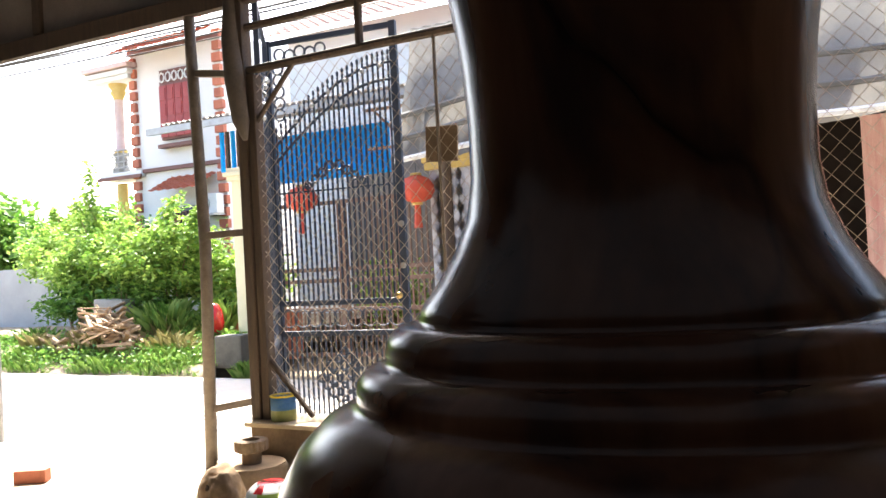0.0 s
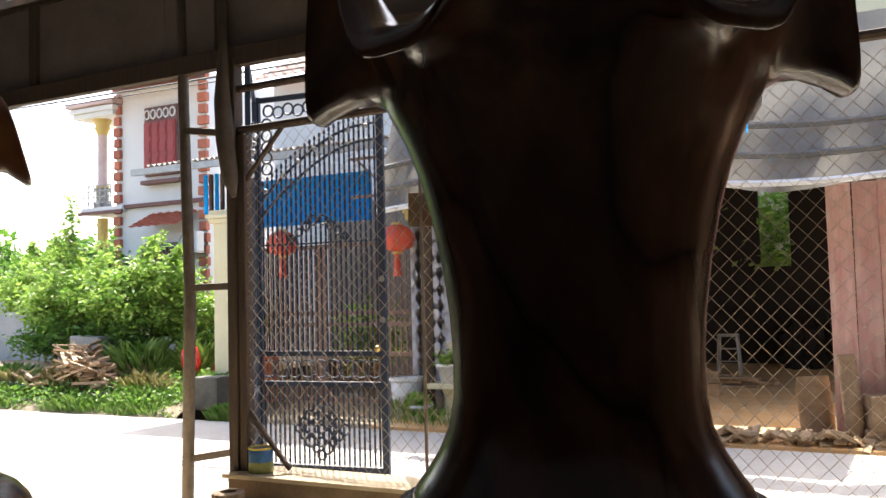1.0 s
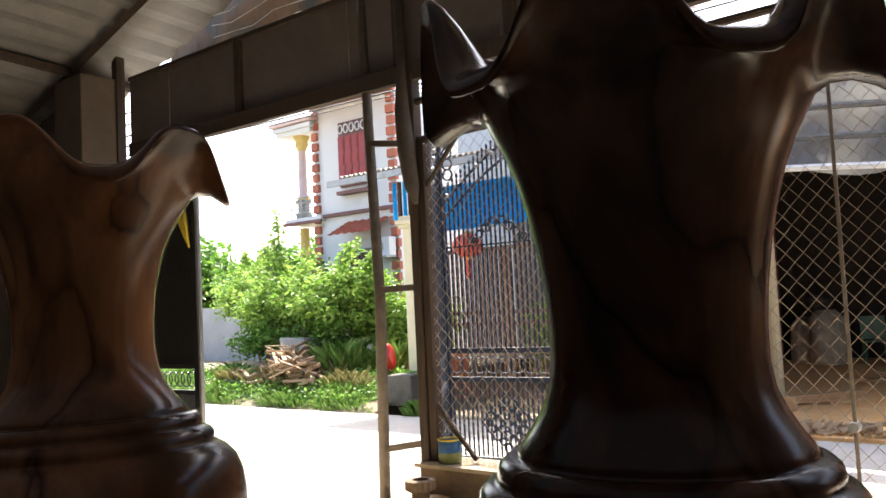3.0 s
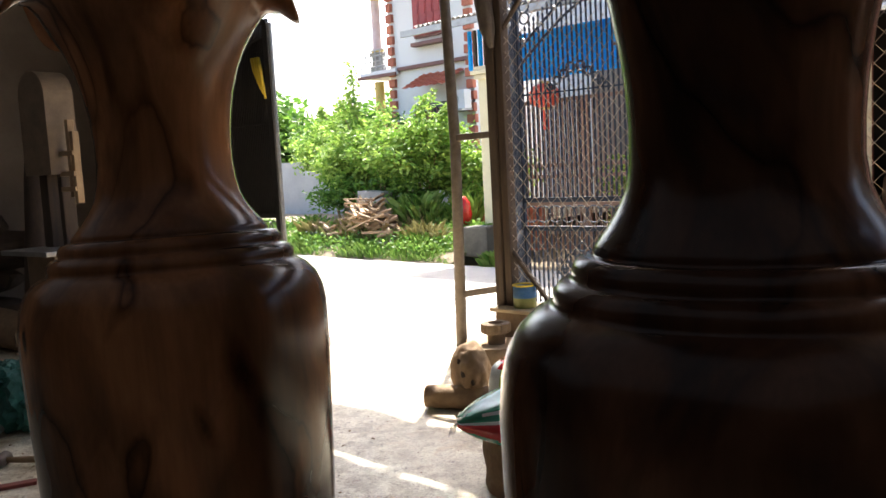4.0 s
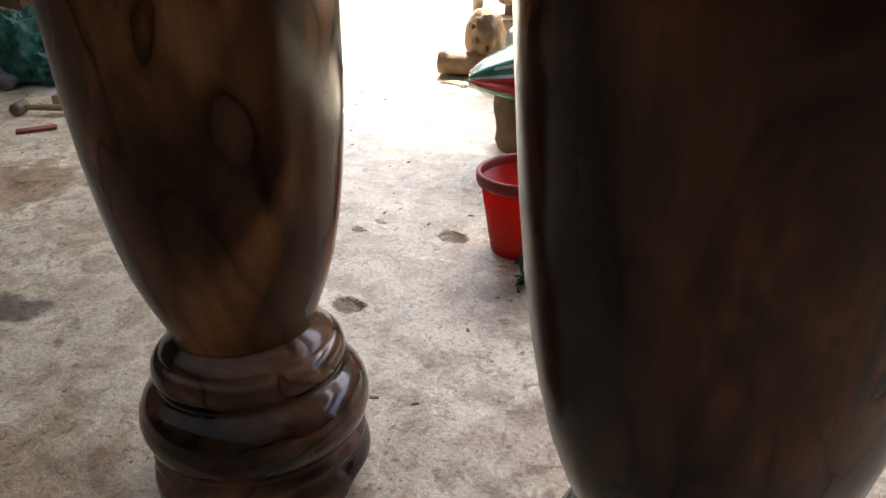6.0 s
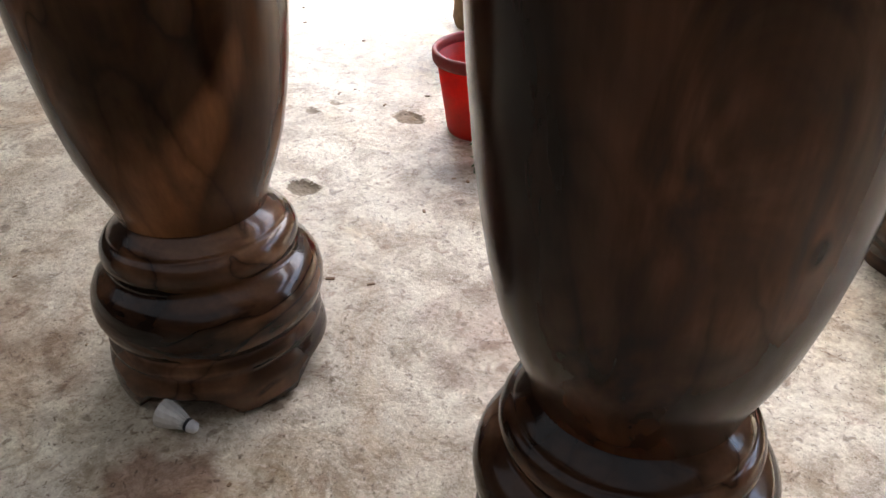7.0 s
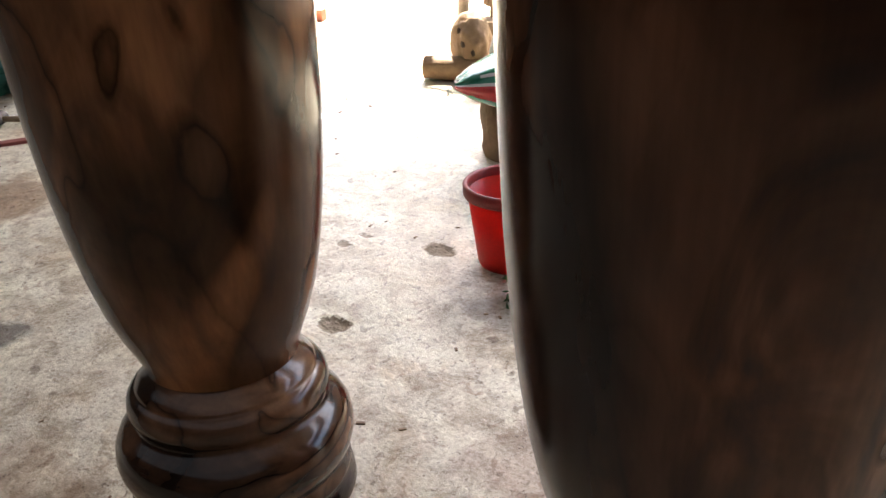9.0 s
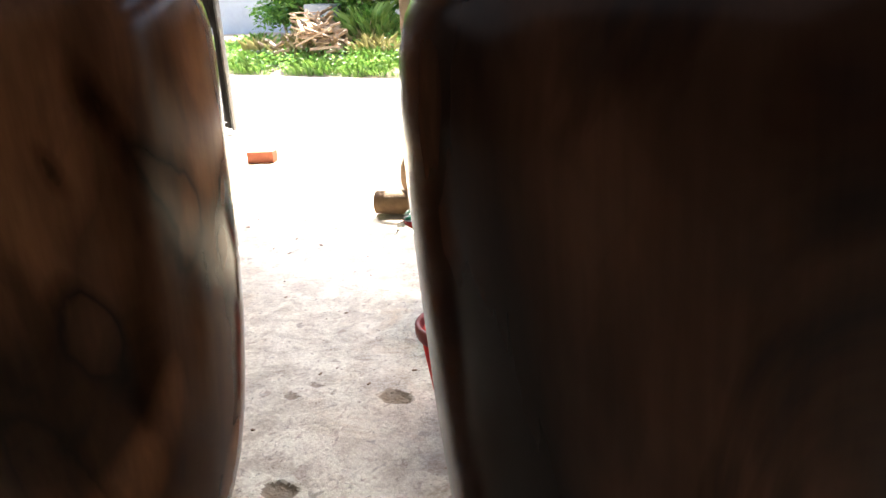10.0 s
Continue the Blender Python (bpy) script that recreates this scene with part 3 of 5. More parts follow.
for k in range(5):
    b = nb()
    tube(b, [(-3.0 + 0.32 * i, 0.46 - 0.02 * k, 4.28 + 0.12 * k + 0.05 * i * 0.3 + 0.035 * math.sin(i * 2.1 + k)) for i in range(14)], 0.006, seg=4)
    solo("loose_wire", b, WHITEPLASTIC, F, "pale loose wire strung above the fascia", "wire", "wires above the fascia")

# left pier and corner post by the gateway
b = nb()
box(b, -4.36, -0.25, 2.06, 0.56, 0.42, 4.12, bevel=0.015)
solo("corner_pier", b, mat("dingy_pier_paint", (0.15, 0.11, 0.08), (0.21, 0.16, 0.12), 0.85, scale=2), F, "dingy brown plastered pier at the gateway corner", "pier", kind="structure")
b = nb()
box(b, -4.10, -0.02, 2.45, 0.10, 0.10, 4.9, bevel=0.008)
solo("corner_post", b, OLDTIMBER, F, "dark timber corner post beside the fascia", "post", kind="structure")


# ---- shop front ----
b = nb()
tube(b, [(-0.40, -0.02, -0.06), (-0.375, 0, 1.6), (-0.43, 0.01, 3.0), (-0.46, 0.02, 4.35)], [0.046, 0.043, 0.041, 0.04], seg=12)
pole = thing("scaffold_pole", F, "rusty steel pole with short welded rungs", "pole", kind="structure")
part("upright", b, PIPE, pole, smooth=True)
for z0, z1, x1 in ((2.83, 2.76, 0.07), (1.66, 1.665, 0.07), (0.42, 0.50, 0.07), (0.03, 0.03, 0.07)):
    b = nb()
    box(b, (-0.37 + x1) / 2, 0, (z0 + z1) / 2, 0.46, 0.05, 0.05, rot=(0, math.degrees(-math.atan2(z1 - z0, 0.44)), 0), bevel=0.006)
    part("rung", b, PIPE, pole)
post = thing("gate_post", F, "weathered dark timber gate post in two planks", "post", kind="structure")
b = nb()
box(b, 0.055, 0, 1.65, 0.080, 0.10, 3.30, bevel=0.01)
part("plank", b, OLDTIMBER, post)
b = nb()
box(b, 0.133, 0.01, 1.37, 0.065, 0.09, 2.75, bevel=0.01)
part("plank", b, OLDTIMBER, post)
b = nb()
tube(b, [(0.0, -0.06, 4.1), (0.01, -0.06, 3.35), (0.01, -0.07, 3.0), (0.04, -0.08, 2.7), (0.08, -0.08, 2.42), (0.11, -0.08, 2.29)], [0.03, 0.035, 0.062, 0.07, 0.06, 0.018], seg=10)
solo("hanging_cloth", b, mat("grey_brown_cloth", (0.06, 0.045, 0.035), (0.11, 0.085, 0.065), 0.9, scale=6, bump=0.4), F, "grey-brown cloth tied round the gate post", "cloth", smooth=True)

b = nb()
box(b, 3.67, 0.02, 0.15, 7.2, 0.30, 0.40, bevel=0.012)
low = solo("low_wall", b, RENDERED, F, "low rendered wall under the wire fence", "low wall", kind="structure")
b = nb()
box(b, 3.67, 0.02, 0.355, 7.26, 0.36, 0.03, bevel=0.008)
solo("wall_cap", b, mat("dusty_cement", (0.42, 0.33, 0.22), (0.54, 0.45, 0.32), 0.95, scale=4, bump=0.3), F, "dusty cement top of the low wall", "wall cap", kind="structure")

fence = thing("wire_fence", F, "chain-link fence of rusty wire on steel rails", "fence", kind="structure")
for (a, c, r) in (((0.1, 0, 2.78), (7.2, 0, 2.85), 0.030), ((0.0, 0, 3.08), (7.2, 0, 3.14), 0.028)):
    b = nb()
    rod(b, a, c, r, seg=8)
    part("rail", b, OLDTIMBER, fence)
for x in (1.02, 3.0, 5.2):
    b = nb()
    rod(b, (x, 0, 2.8), (x, 0, 3.14), 0.028)
    part("strut", b, OLDTIMBER, fence)
for x in (1.56, 3.03, 4.6):
    b = nb()
    rod(b, (x, -0.01, 0.38), (x, -0.01, 2.82), 0.011, seg=6)
    part("thin_post", b, PIPE, fence)
b = nb()
rod(b, (3.03, -0.06, 0.77), (3.03, 0.02, 0.77), 0.028, seg=10)
part("clamp", b, PALEMETAL, fence)
for a, c in (((0.12, 0, 2.38), (0.50, 0, 2.79)), ((0.13, 0, 0.80), (0.50, 0, 0.40))):
    b = nb()
    rod(b, a, c, 0.018)
    part("brace", b, OLDTIMBER, fence)
# the wires: zigzags that hook into one another, with a slight bulge where they cross
P, R = 0.049, 0.0024
for w in range(int(7.0 / P)):
    x0 = 0.14 + w * P
    v, fcs = [], []
    for i, z in enumerate(np.arange(0.41, 2.80, 0.052)):
        x = x0 + (P if (i + w) % 2 else 0.0) + 0.004 * math.sin(z * 3 + w * 0.3)
        y = (0.004 if i % 2 else -0.004) + 0.02 * math.sin(x0 * 1.3) * math.sin(z * 1.2)
        k = len(v)
        v += [(x, y + R, z), (x - R, y - R, z), (x + R, y - R, z)]
        if i:
            fcs += [(k - 3 + c, k - 3 + (c + 1) % 3, k + (c + 1) % 3, k + c) for c in range(3)]
    me = bpy.data.meshes.new("wire")
    me.from_pydata(v, [], fcs)
    me.materials.append(WIRE)
    new("wire", me).parent = fence
b = nb()
box(b, 1.56, 0.03, 2.11, 0.22, 0.015, 0.22, rot=(0, 3, 0), bevel=0.003)
solo("tin_plate", b, RENDERED, F, "rusty square tin plate hung on the fence", "plate")
b = nb()
tube(b, [(3.62, -0.05, 3.14), (3.58, -0.06, 2.95), (3.63, -0.06, 2.75), (3.60, -0.05, 2.52), (3.57, -0.05, 2.44)], [0.05, 0.022, 0.032, 0.026, 0.012], seg=7)
tube(b, [(3.40, -0.03, 3.10), (3.55, -0.04, 3.16), (3.78, -0.03, 3.14)], [0.02, 0.05, 0.02], seg=7)
solo("hanging_rag", b, RAG, F, "tattered rag hanging from the fence rail", "rag", smooth=True)

# paint can on the wall
can = thing("paint_can", F @ pose(0.27, -0.02, 0.37), "open blue paint can with olive drips", "paint can")
b = nb()
lathe(b, [(0.001, 0.0), (0.084, 0.0), (0.086, 0.006), (0.085, 0.075)], 28)
part("drip_band", b, CANGREEN, can, smooth=True)
b = nb()
lathe(b, [(0.085, 0.075), (0.085, 0.165), (0.080, 0.165), (0.078, 0.06), (0.001, 0.058)], 28)
part("body", b, CANBLUE, can, smooth=True)
b = nb()
lathe(b, [(0.085, 0.160), (0.089, 0.164), (0.089, 0.172), (0.080, 0.174), (0.079, 0.160)], 28)
part("rim", b, YELLOW, can, smooth=True)


def gate_leaf(name, m, width, height, paint, label, bars, scrolls=True):
    """A welded gate leaf in its own x, z plane: frame, bars, ring band, arched top and a rosette."""
    g = thing(name, m, label, "gate")
    for x in (0.03, width - 0.03):
        b = nb()
        box(b, x, 0, height / 2, 0.06, 0.04, height, bevel=0.004)
        part("stile", b, paint, g)
    for z in (0.03, 0.74, 1.00, height - 0.03):
        b = nb()
        box(b, width / 2, 0, z, width - 0.12, 0.035, 0.045, bevel=0.003)
        part("rail", b, paint, g)
    for i in range(bars):
        x = 0.06 + (width - 0.12) * (i + 0.5) / bars
        top = 2.35 + 0.65 * math.sin(math.pi * 0.5 * min(1, x / width + 0.05))
        b = nb()
        box(b, x, 0, (1.02 + top) / 2, 0.014, 0.014, top - 1.02)
        lump(b, x, 0, top + 0.03, 0.014, 0.014, 0.03, 0, sub=1)
        part("bar", b, paint, g)
        b = nb()
        box(b, x, 0, 0.39, 0.014, 0.014, 0.66)
        part("bar", b, paint, g)
    for off in (0.0, -0.14):
        b = nb()
        pts = [(0.06 + (width - 0.12) * k / 20, 0, 2.30 + off + 0.65 * math.sin(math.pi * 0.5 * min(1, k / 20 + 0.05))) for k in range(21)]
        tube(b, pts, 0.013, seg=6)
        part("arch", b, paint, g)
    b = nb()
    box(b, width / 2, 0, 1.95, width - 0.12, 0.012, 0.014)
    part("thin_rail", b, paint, g)

    def ring(bm, x, z, r, t=0.007):
        tube(bm, [(x + r * math.cos(k * math.tau / 14), 0.0, z + r * math.sin(k * math.tau / 14)) for k in range(15)], t, seg=5)

    n = 9
    for i in range(n):
        b = nb()
        ring(b, 0.12 + (width - 0.24) * i / (n - 1), 0.87, 0.075)
        part("ring", b, paint, g)
    if scrolls:
        for i in range(9):      # rosette in the lower panel
            for j in range(9):
                if abs(i - 4) + abs(j - 4) <= 4 and (i + j) % 2 == 0:
                    b = nb()
                    ring(b, width / 2 + (i - 4) * 0.055, 0.36 + (j - 4) * 0.055, 0.030 + 0.008 * (i % 3), 0.011)
                    part("rosette_scroll", b, paint, g)
        for s in (-1, 1):       # crest in the middle
            for k in range(4):
                b = nb()
                ring(b, width / 2 + s * (0.05 + 0.07 * k), 2.02 + 0.05 * (3 - k) - 0.02, 0.040 - 0.004 * k, 0.012)
                part("crest_scroll", b, paint, g)
        for k in range(5):      # scrolls in the top corner
            for x, z in ((0.15 + 0.10 * k, height - 0.13 - 0.02 * (k % 2)), (0.13, height - 0.25 - 0.10 * k)):
                b = nb()
                ring(b, x, z, 0.05, 0.010)
                part("corner_scroll", b, paint, g)
        for k in range(7):
            b = nb()
            x = width * (0.10 + 0.13 * k)
            lump(b, x, -0.02, 2.28 + 0.65 * math.sin(math.pi * 0.5 * min(1, x / width + 0.05)), 0.022, 0.022, 0.022, 0, sub=2)
            part("ball", b, PALEMETAL, g, "bright round boss", smooth=True)
    return g


G_RIGHT = gate_leaf("iron_gate", F @ pose(-0.74, 1.22, 0.09, 0, 0, 6), 1.26, 3.28, STEEL_BLUE, "open blue-black wrought-iron gate leaf with scrollwork", 24)
for z in (1.62, 1.28):
    b = nb()
    lathe(b, [(0.001, 0), (0.025, 0), (0.025, 0.012), (0.001, 0.014)], 14)
    for q in b.verts:
        q.co = pose(1.23, -0.02, z, 90, 0, 0) @ q.co
    part("lock_plate", b, PALEMETAL, G_RIGHT)
b = nb()
lump(b, 1.19, -0.05, 1.04, 0.03, 0.03, 0.03, 0, sub=2)
part("knob", b, BRASS, G_RIGHT, "brass knob", smooth=True)
gate_leaf("iron_gate", F @ pose(0.08, 0.12, 0.06, 0, 0, 126.5), 1.34, 3.30, STEEL_BLUE, "folded blue-black wrought-iron gate leaf at the post", 20)
G_LEFT = gate_leaf("iron_gate", F @ pose(-4.10, 0.12, 0.02, 0, 0, 4), 1.02, 3.0, STEEL_BLACK, "black iron gate leaf against the gateway's edge", 30, scrolls=False)
b = nb()
box(b, 0.51, 0.03, 1.95, 0.92, 0.004, 1.9)
part("backing_sheet", b, STEEL_BLACK, G_LEFT)
b = nb()
rod(b, (1.05, 0, -0.02), (1.05, 0, 2.95), 0.028, seg=10)
part("edge_post", b, PALEMETAL, G_LEFT, "bare steel edge post")
b = nb()
tube(b, [(1.06, -0.03, 1.16), (1.12, -0.07, 1.17), (1.14, -0.07, 1.08)], 0.014, seg=6)
part("latch", b, PALEMETAL, G_LEFT)
b = nb()
for k in range(3):
    tube(b, [(0.80 + 0.05 * k, -0.05, 2.62), (0.86 + 0.04 * k, -0.07, 2.5), (0.93 + 0.03 * k, -0.06, 2.30 - 0.05 * k)], [0.02, 0.028, 0.012], seg=6)
solo("yellow_strap", b, YELLOW, F @ pose(-4.10, 0.12, 0.02, 0, 0, 4), "yellow straps tied to the black gate", "strap", smooth=True)


# ---- the two turned vases ----
BODY = [(0.150, 0.338), (0.154, 0.36), (0.166, 0.395), (0.182, 0.435), (0.203, 0.50), (0.222, 0.58), (0.236, 0.66), (0.247, 0.76),
        (0.256, 0.88), (0.262, 1.00), (0.266, 1.10), (0.267, 1.17), (0.264, 1.215), (0.257, 1.245), (0.245, 1.270), (0.228, 1.288), (0.212, 1.297),
        (0.205, 1.299), (0.206, 1.305), (0.206, 1.314), (0.200, 1.322), (0.191, 1.326), (0.185, 1.328), (0.187, 1.334), (0.185, 1.344), (0.178, 1.351), (0.169, 1.3535),
        (0.163, 1.352), (0.164, 1.357), (0.160, 1.366), (0.150, 1.380), (0.138, 1.400), (0.128, 1.424), (0.121, 1.452), (0.1175, 1.49), (0.118, 1.53),
        (0.122, 1.575), (0.130, 1.62), (0.141, 1.66), (0.155, 1.695), (0.170, 1.722)]
FOOT = [(0.238, 0.0), (0.243, 0.02), (0.244, 0.05), (0.241, 0.068), (0.232, 0.078), (0.230, 0.084), (0.236, 0.092), (0.236, 0.102), (0.228, 0.112), (0.225, 0.118),
        (0.236, 0.125), (0.248, 0.140), (0.255, 0.160), (0.257, 0.180), (0.253, 0.200), (0.243, 0.217), (0.228, 0.229), (0.212, 0.236), (0.204, 0.240), (0.200, 0.246),
        (0.205, 0.252), (0.211, 0.262), (0.213, 0.274), (0.210, 0.287), (0.203, 0.297), (0.194, 0.302), (0.190, 0.303), (0.189, 0.307), (0.186, 0.311), (0.172, 0.320), (0.156, 0.331), (0.146, 0.340)]


FOOT = [(r * (0.955 if 0.12 < z < 0.24 else 0.985 if z < 0.12 else 0.965), z) for r, z in FOOT]
# the flaring mouth, from the neck to the edge and down inside: where the rim droops, and where it rises
DROOP = [(0.188, 1.742), (0.204, 1.752), (0.226, 1.752), (0.250, 1.742), (0.264, 1.732), (0.269, 1.733), (0.269, 1.741), (0.258, 1.756), (0.236, 1.766), (0.206, 1.762), (0.176, 1.744)]
RISE = [(0.188, 1.755), (0.207, 1.790), (0.229, 1.824), (0.247, 1.850), (0.2565, 1.866), (0.2575, 1.873), (0.252, 1.877), (0.238, 1.868), (0.218, 1.842), (0.194, 1.803), (0.168, 1.755)]
INSIDE = [(0.140, 1.69), (0.108, 1.58), (0.098, 1.48), (0.10, 1.42), (0.001, 1.41)]


def vase(m, wood, foot_wood, label, rim_phase, arch_phase, stout, lift, foot_high, mouth, lobes, high, crisp, swell, shift):
    """swell: heights and changes of the radius; shift: heights and changes of the height, for what the lathe did by hand."""
    t = thing("wooden_vase", m, label, "vase", "pair of turned vases")
    b = nb()

    def by_hand(r, z):
        return r + float(np.interp(z, *zip(*swell))), z + float(np.interp(z, *zip(*shift)))
    lower = [by_hand(r + stout, z + lift * max(0.0, 1 - (z - 0.338) / 0.5)) for r, z in BODY]
    prof = lower + DROOP + INSIDE
    n0, n1 = len(lower), len(lower) + len(DROOP)

    def wave(a, r, z, i):
        if i < n0 or i >= n1:
            return r, z
        k = 0.5 + 0.5 * math.cos(lobes * (a - rim_phase))
        w = high * (k * k * (3 - 2 * k)) ** crisp
        (r0, z0), (r1, z1) = DROOP[i - n0], RISE[i - n0]
        return r0 + (r1 - r0) * w + mouth[0] * (i - n0 > 2), z0 + (z1 - z0) * w + mouth[1] * (i - n0 > 1)
    lathe(b, prof, 150, wave)
    part("body", b, wood, t, smooth=True)
    b = nb()

    def scallop(a, r, z, i):
        s = (a - arch_phase) / (math.tau / 4) % 1.0
        s = abs(s - 0.5) * 2            # 0 in the middle of an arch
        h = 0.052 * max(0.0, 1 - (s / 0.62) ** 4)
        return r, max(z, h)
    lathe(b, [(0.19, 0.10), (0.19, 0.0)] + [by_hand(r, z * foot_high) for r, z in FOOT], 144, lambda a, r, z, i: (r, z) if i == 0 or z > 0.075 else scallop(a, r, z, 1))
    part("pedestal", b, foot_wood, t, smooth=True)
    return t


SWELL_L = [(0, -0.0046), (0.1, -0.0041), (0.2, -0.002), (0.34, -0.0036), (0.42, -0.0005), (0.52, -0.0017), (0.66, -0.0060), (0.85, -0.0037), (1.05, -0.0042), (1.18, -0.0016), (1.25, 0.0037), (1.30, 0.0066), (1.36, 0.0056), (1.42, -0.0014), (1.72, -0.002)]
SWELL_R = [(0, 0.0011), (0.2, 0.0025), (0.34, 0.0025), (0.42, 0.0034), (0.52, 0.0030), (0.66, -0.0005), (0.85, 0.0011), (1.05, 0.0017), (1.18, 0.0025), (1.25, 0.0011), (1.30, -0.0025), (1.36, -0.0080), (1.42, -0.0110), (1.5, -0.0040), (1.6, 0.0010), (1.72, 0.001)]
vase(pose(-0.3968, 1.0028, 0, -2.75, -1.70, 0), WOOD_L, FOOT_L, "tall polished warm brown wooden vase with wavy rim", radians(51), radians(-137), 0.001, 0.047, 1.14, (-0.010, -0.002), 5, 0.76, 0.70,
     SWELL_L, [(0, 0.0), (0.1, -0.004), (0.36, -0.0043), (1.0, 0.0036), (1.33, 0.0076), (1.72, -0.0071)])
vase(pose(0.4452, 0.586, 0, -0.34, 0.43, 0), WOOD_R, FOOT_R, "tall polished dark brown wooden vase with wavy rim", radians(9.0), radians(-60), 0.010, 0.024, 1.03, (0.0, 0.0), 6, 0.97, 1.0,
     SWELL_R, [(0, 0.0), (0.36, 0.0013), (1.0, -0.005), (1.33, -0.0066), (1.72, 0.005)])


# ---- workshop clutter by the gate ----
def log(name, a, c, r, label, m=F, wood=BARK, r2=None, cat="log"):
    t = thing(name, m, label, cat)
    a, c = Vector(a), Vector(c)
    d = (c - a).normalized()
    s = d.orthogonal().normalized()
    u = d.cross(s)
    b = nb()
    rings, n, seg = [], 9, 20
    for i in range(n):
        k = i / (n - 1)
        p = a.lerp(c, k)
        rr = r + ((r2 or r) - r) * k
        if i in (0, n - 1):
            rr *= 0.95
        ring = []
        for j in range(seg):
            an = j * math.tau / seg
            q = rr * (1 + 0.10 * noise.noise(Vector((math.cos(an) * 1.5, math.sin(an) * 1.5, k * 3 + r * 20))))
            ring.append(b.verts.new(p + q * (math.cos(an) * s + math.sin(an) * u)))
        rings.append(ring)
    for x, y in zip(rings, rings[1:]):
        for j in range(seg):
            b.faces.new((x[j], x[(j + 1) % seg], y[(j + 1) % seg], y[j])).smooth = True
    part("bark", b, wood, t)
    for q, w in ((a, -1), (c, 1)):
        b = nb()
        rr = (r if w < 0 else (r2 or r)) * 0.94
        vs = [b.verts.new(q + d * w * 0.003 + rr * (1 + 0.04 * math.sin(j * 3)) * (math.cos(j * math.tau / seg) * s + math.sin(j * math.tau / seg) * u)) for j in range(seg)]
        b.faces.new(vs if w > 0 else vs[::-1])
        part("cut_end", b, ENDGRAIN, t, "pale sawn end")
    return t


log("short_log", (0.60, -1.40, 0.072), (1.00, -1.18, 0.072), 0.070, "short brown log lying on the floor")
root = thing("burl_root", F, "knotty brown burl root with hollows", "root")
b = nb()
lump(b, 0.75, -1.17, 0.20, 0.125, 0.115, 0.18, 0.16, 1.3, 4, sub=4, flat=0.002)
lump(b, 0.85, -1.25, 0.235, 0.10, 0.085, 0.12, 0.22, 1.9, 9, sub=4)
part("burl", b, BARK, root, smooth=True)
for x, y, z, r in ((0.84, -1.335, 0.225, 0.030), (0.79, -1.315, 0.29, 0.022), (0.905, -1.325, 0.18, 0.025)):
    b = nb()
    lump(b, x, y + 0.008, z, r * 0.55, r * 0.4, r * 0.8, 0.5, 2, x * 9, sub=2)
    part("hollow", b, OLDTIMBER, root)
log("stump_block", (0.32, -0.42, 0.0), (0.32, -0.42, 0.175), 0.225, "thick sawn stump block by the low wall", wood=RENDERED)
log("stump_block", (0.12, -0.30, 0.0), (0.12, -0.30, 0.15), 0.16, "smaller sawn stump block by the low wall", wood=RENDERED)
gear = thing("gear_wheel", F @ pose(0.32, -0.42, 0.178), "rusty toothed gear wheel on the stump block", "gear")
b = nb()
lathe(b, [(0.001, 0.0), (0.062, 0.0), (0.062, 0.075), (0.001, 0.075)], 24)
part("hub", b, RENDERED, gear)
b = nb()
lathe(b, [(0.050, 0.075), (0.088, 0.075), (0.100, 0.085), (0.100, 0.145), (0.090, 0.15), (0.055, 0.15), (0.050, 0.10)], 48, lambda a, r, z, i: (r * (1.07 if r > 0.095 and int(a / math.tau * 48) % 3 else 1.0), z))
part("teeth", b, RENDERED, gear)

log("dark_stump", (1.37, 1.52, 0.0), (1.37, 1.52, 0.34), 0.235, "dark brown polished wooden stump on the floor", m=Matrix(), wood=FOOT_R, cat="stump")

# stump with the sack of fertiliser on it
log("chopping_stump", (1.85, -2.01, 0.0), (1.85, -2.01, 0.26), 0.19, "brown round chopping stump under a plastic sack", wood=BARK)
sack = thing("plastic_sack", F @ pose(2.05, -1.97, 0.235, 0, -4, 40) @ Matrix.Diagonal((0.92, 1.0, 1.35, 1)), "shiny green and red printed plastic sack on the stump", "sack")
b = nb()
n, seg = 46, 56
rings = []
for i in range(n + 1):
    k = i / n
    x = -0.50 + 0.98 * k
    wd = 0.24 * min(1, 0.30 + (3 * k) ** 0.7) * min(1, 0.30 + (3 * (1 - k)) ** 0.7)
    ht = 0.108 * math.sin(math.pi * min(max(k, 0.012), 0.988)) ** 0.62
    tie = max(0.0, 1 - 3.2 * min(k, 1 - k))
    ring = []
    for j in range(seg):
        an = j * math.tau / seg
        fold = 0.10 * noise.noise(Vector((x * 7, math.cos(an) * 2.2, math.sin(an) * 2.2))) + 0.16 * tie * noise.noise(Vector((x * 2, an * 3.2, 1)))
        crease = -0.055 * max(0.0, 1 - 9 * abs(noise.noise(Vector((x * 5 + an, math.cos(an) * 1.8, math.sin(an) * 1.8)))))
        wr = 1 + fold + crease
        ring.append(b.verts.new((x, wd * math.cos(an) * wr, max(0.105 + ht * math.sin(an) * wr, 0.002))))
    rings.append(ring)
for i, (p, q) in enumerate(zip(rings, rings[1:])):
    for j in range(seg):
        f = b.faces.new((p[j], p[(j + 1) % seg], q[(j + 1) % seg], q[j]))
        f.smooth = True
        an = (j + 0.5) / seg + 0.010 * math.sin(i * 0.35)
        f.material_index = 1 if 0.45 < an < 0.565 else 2 if 0.435 < an <= 0.45 or 0.25 < an < 0.40 and noise.noise(Vector((i * 0.13, an * 11, 2))) > 0.16 else 0
b.faces.new(rings[0][::-1])
b.faces.new(rings[-1])
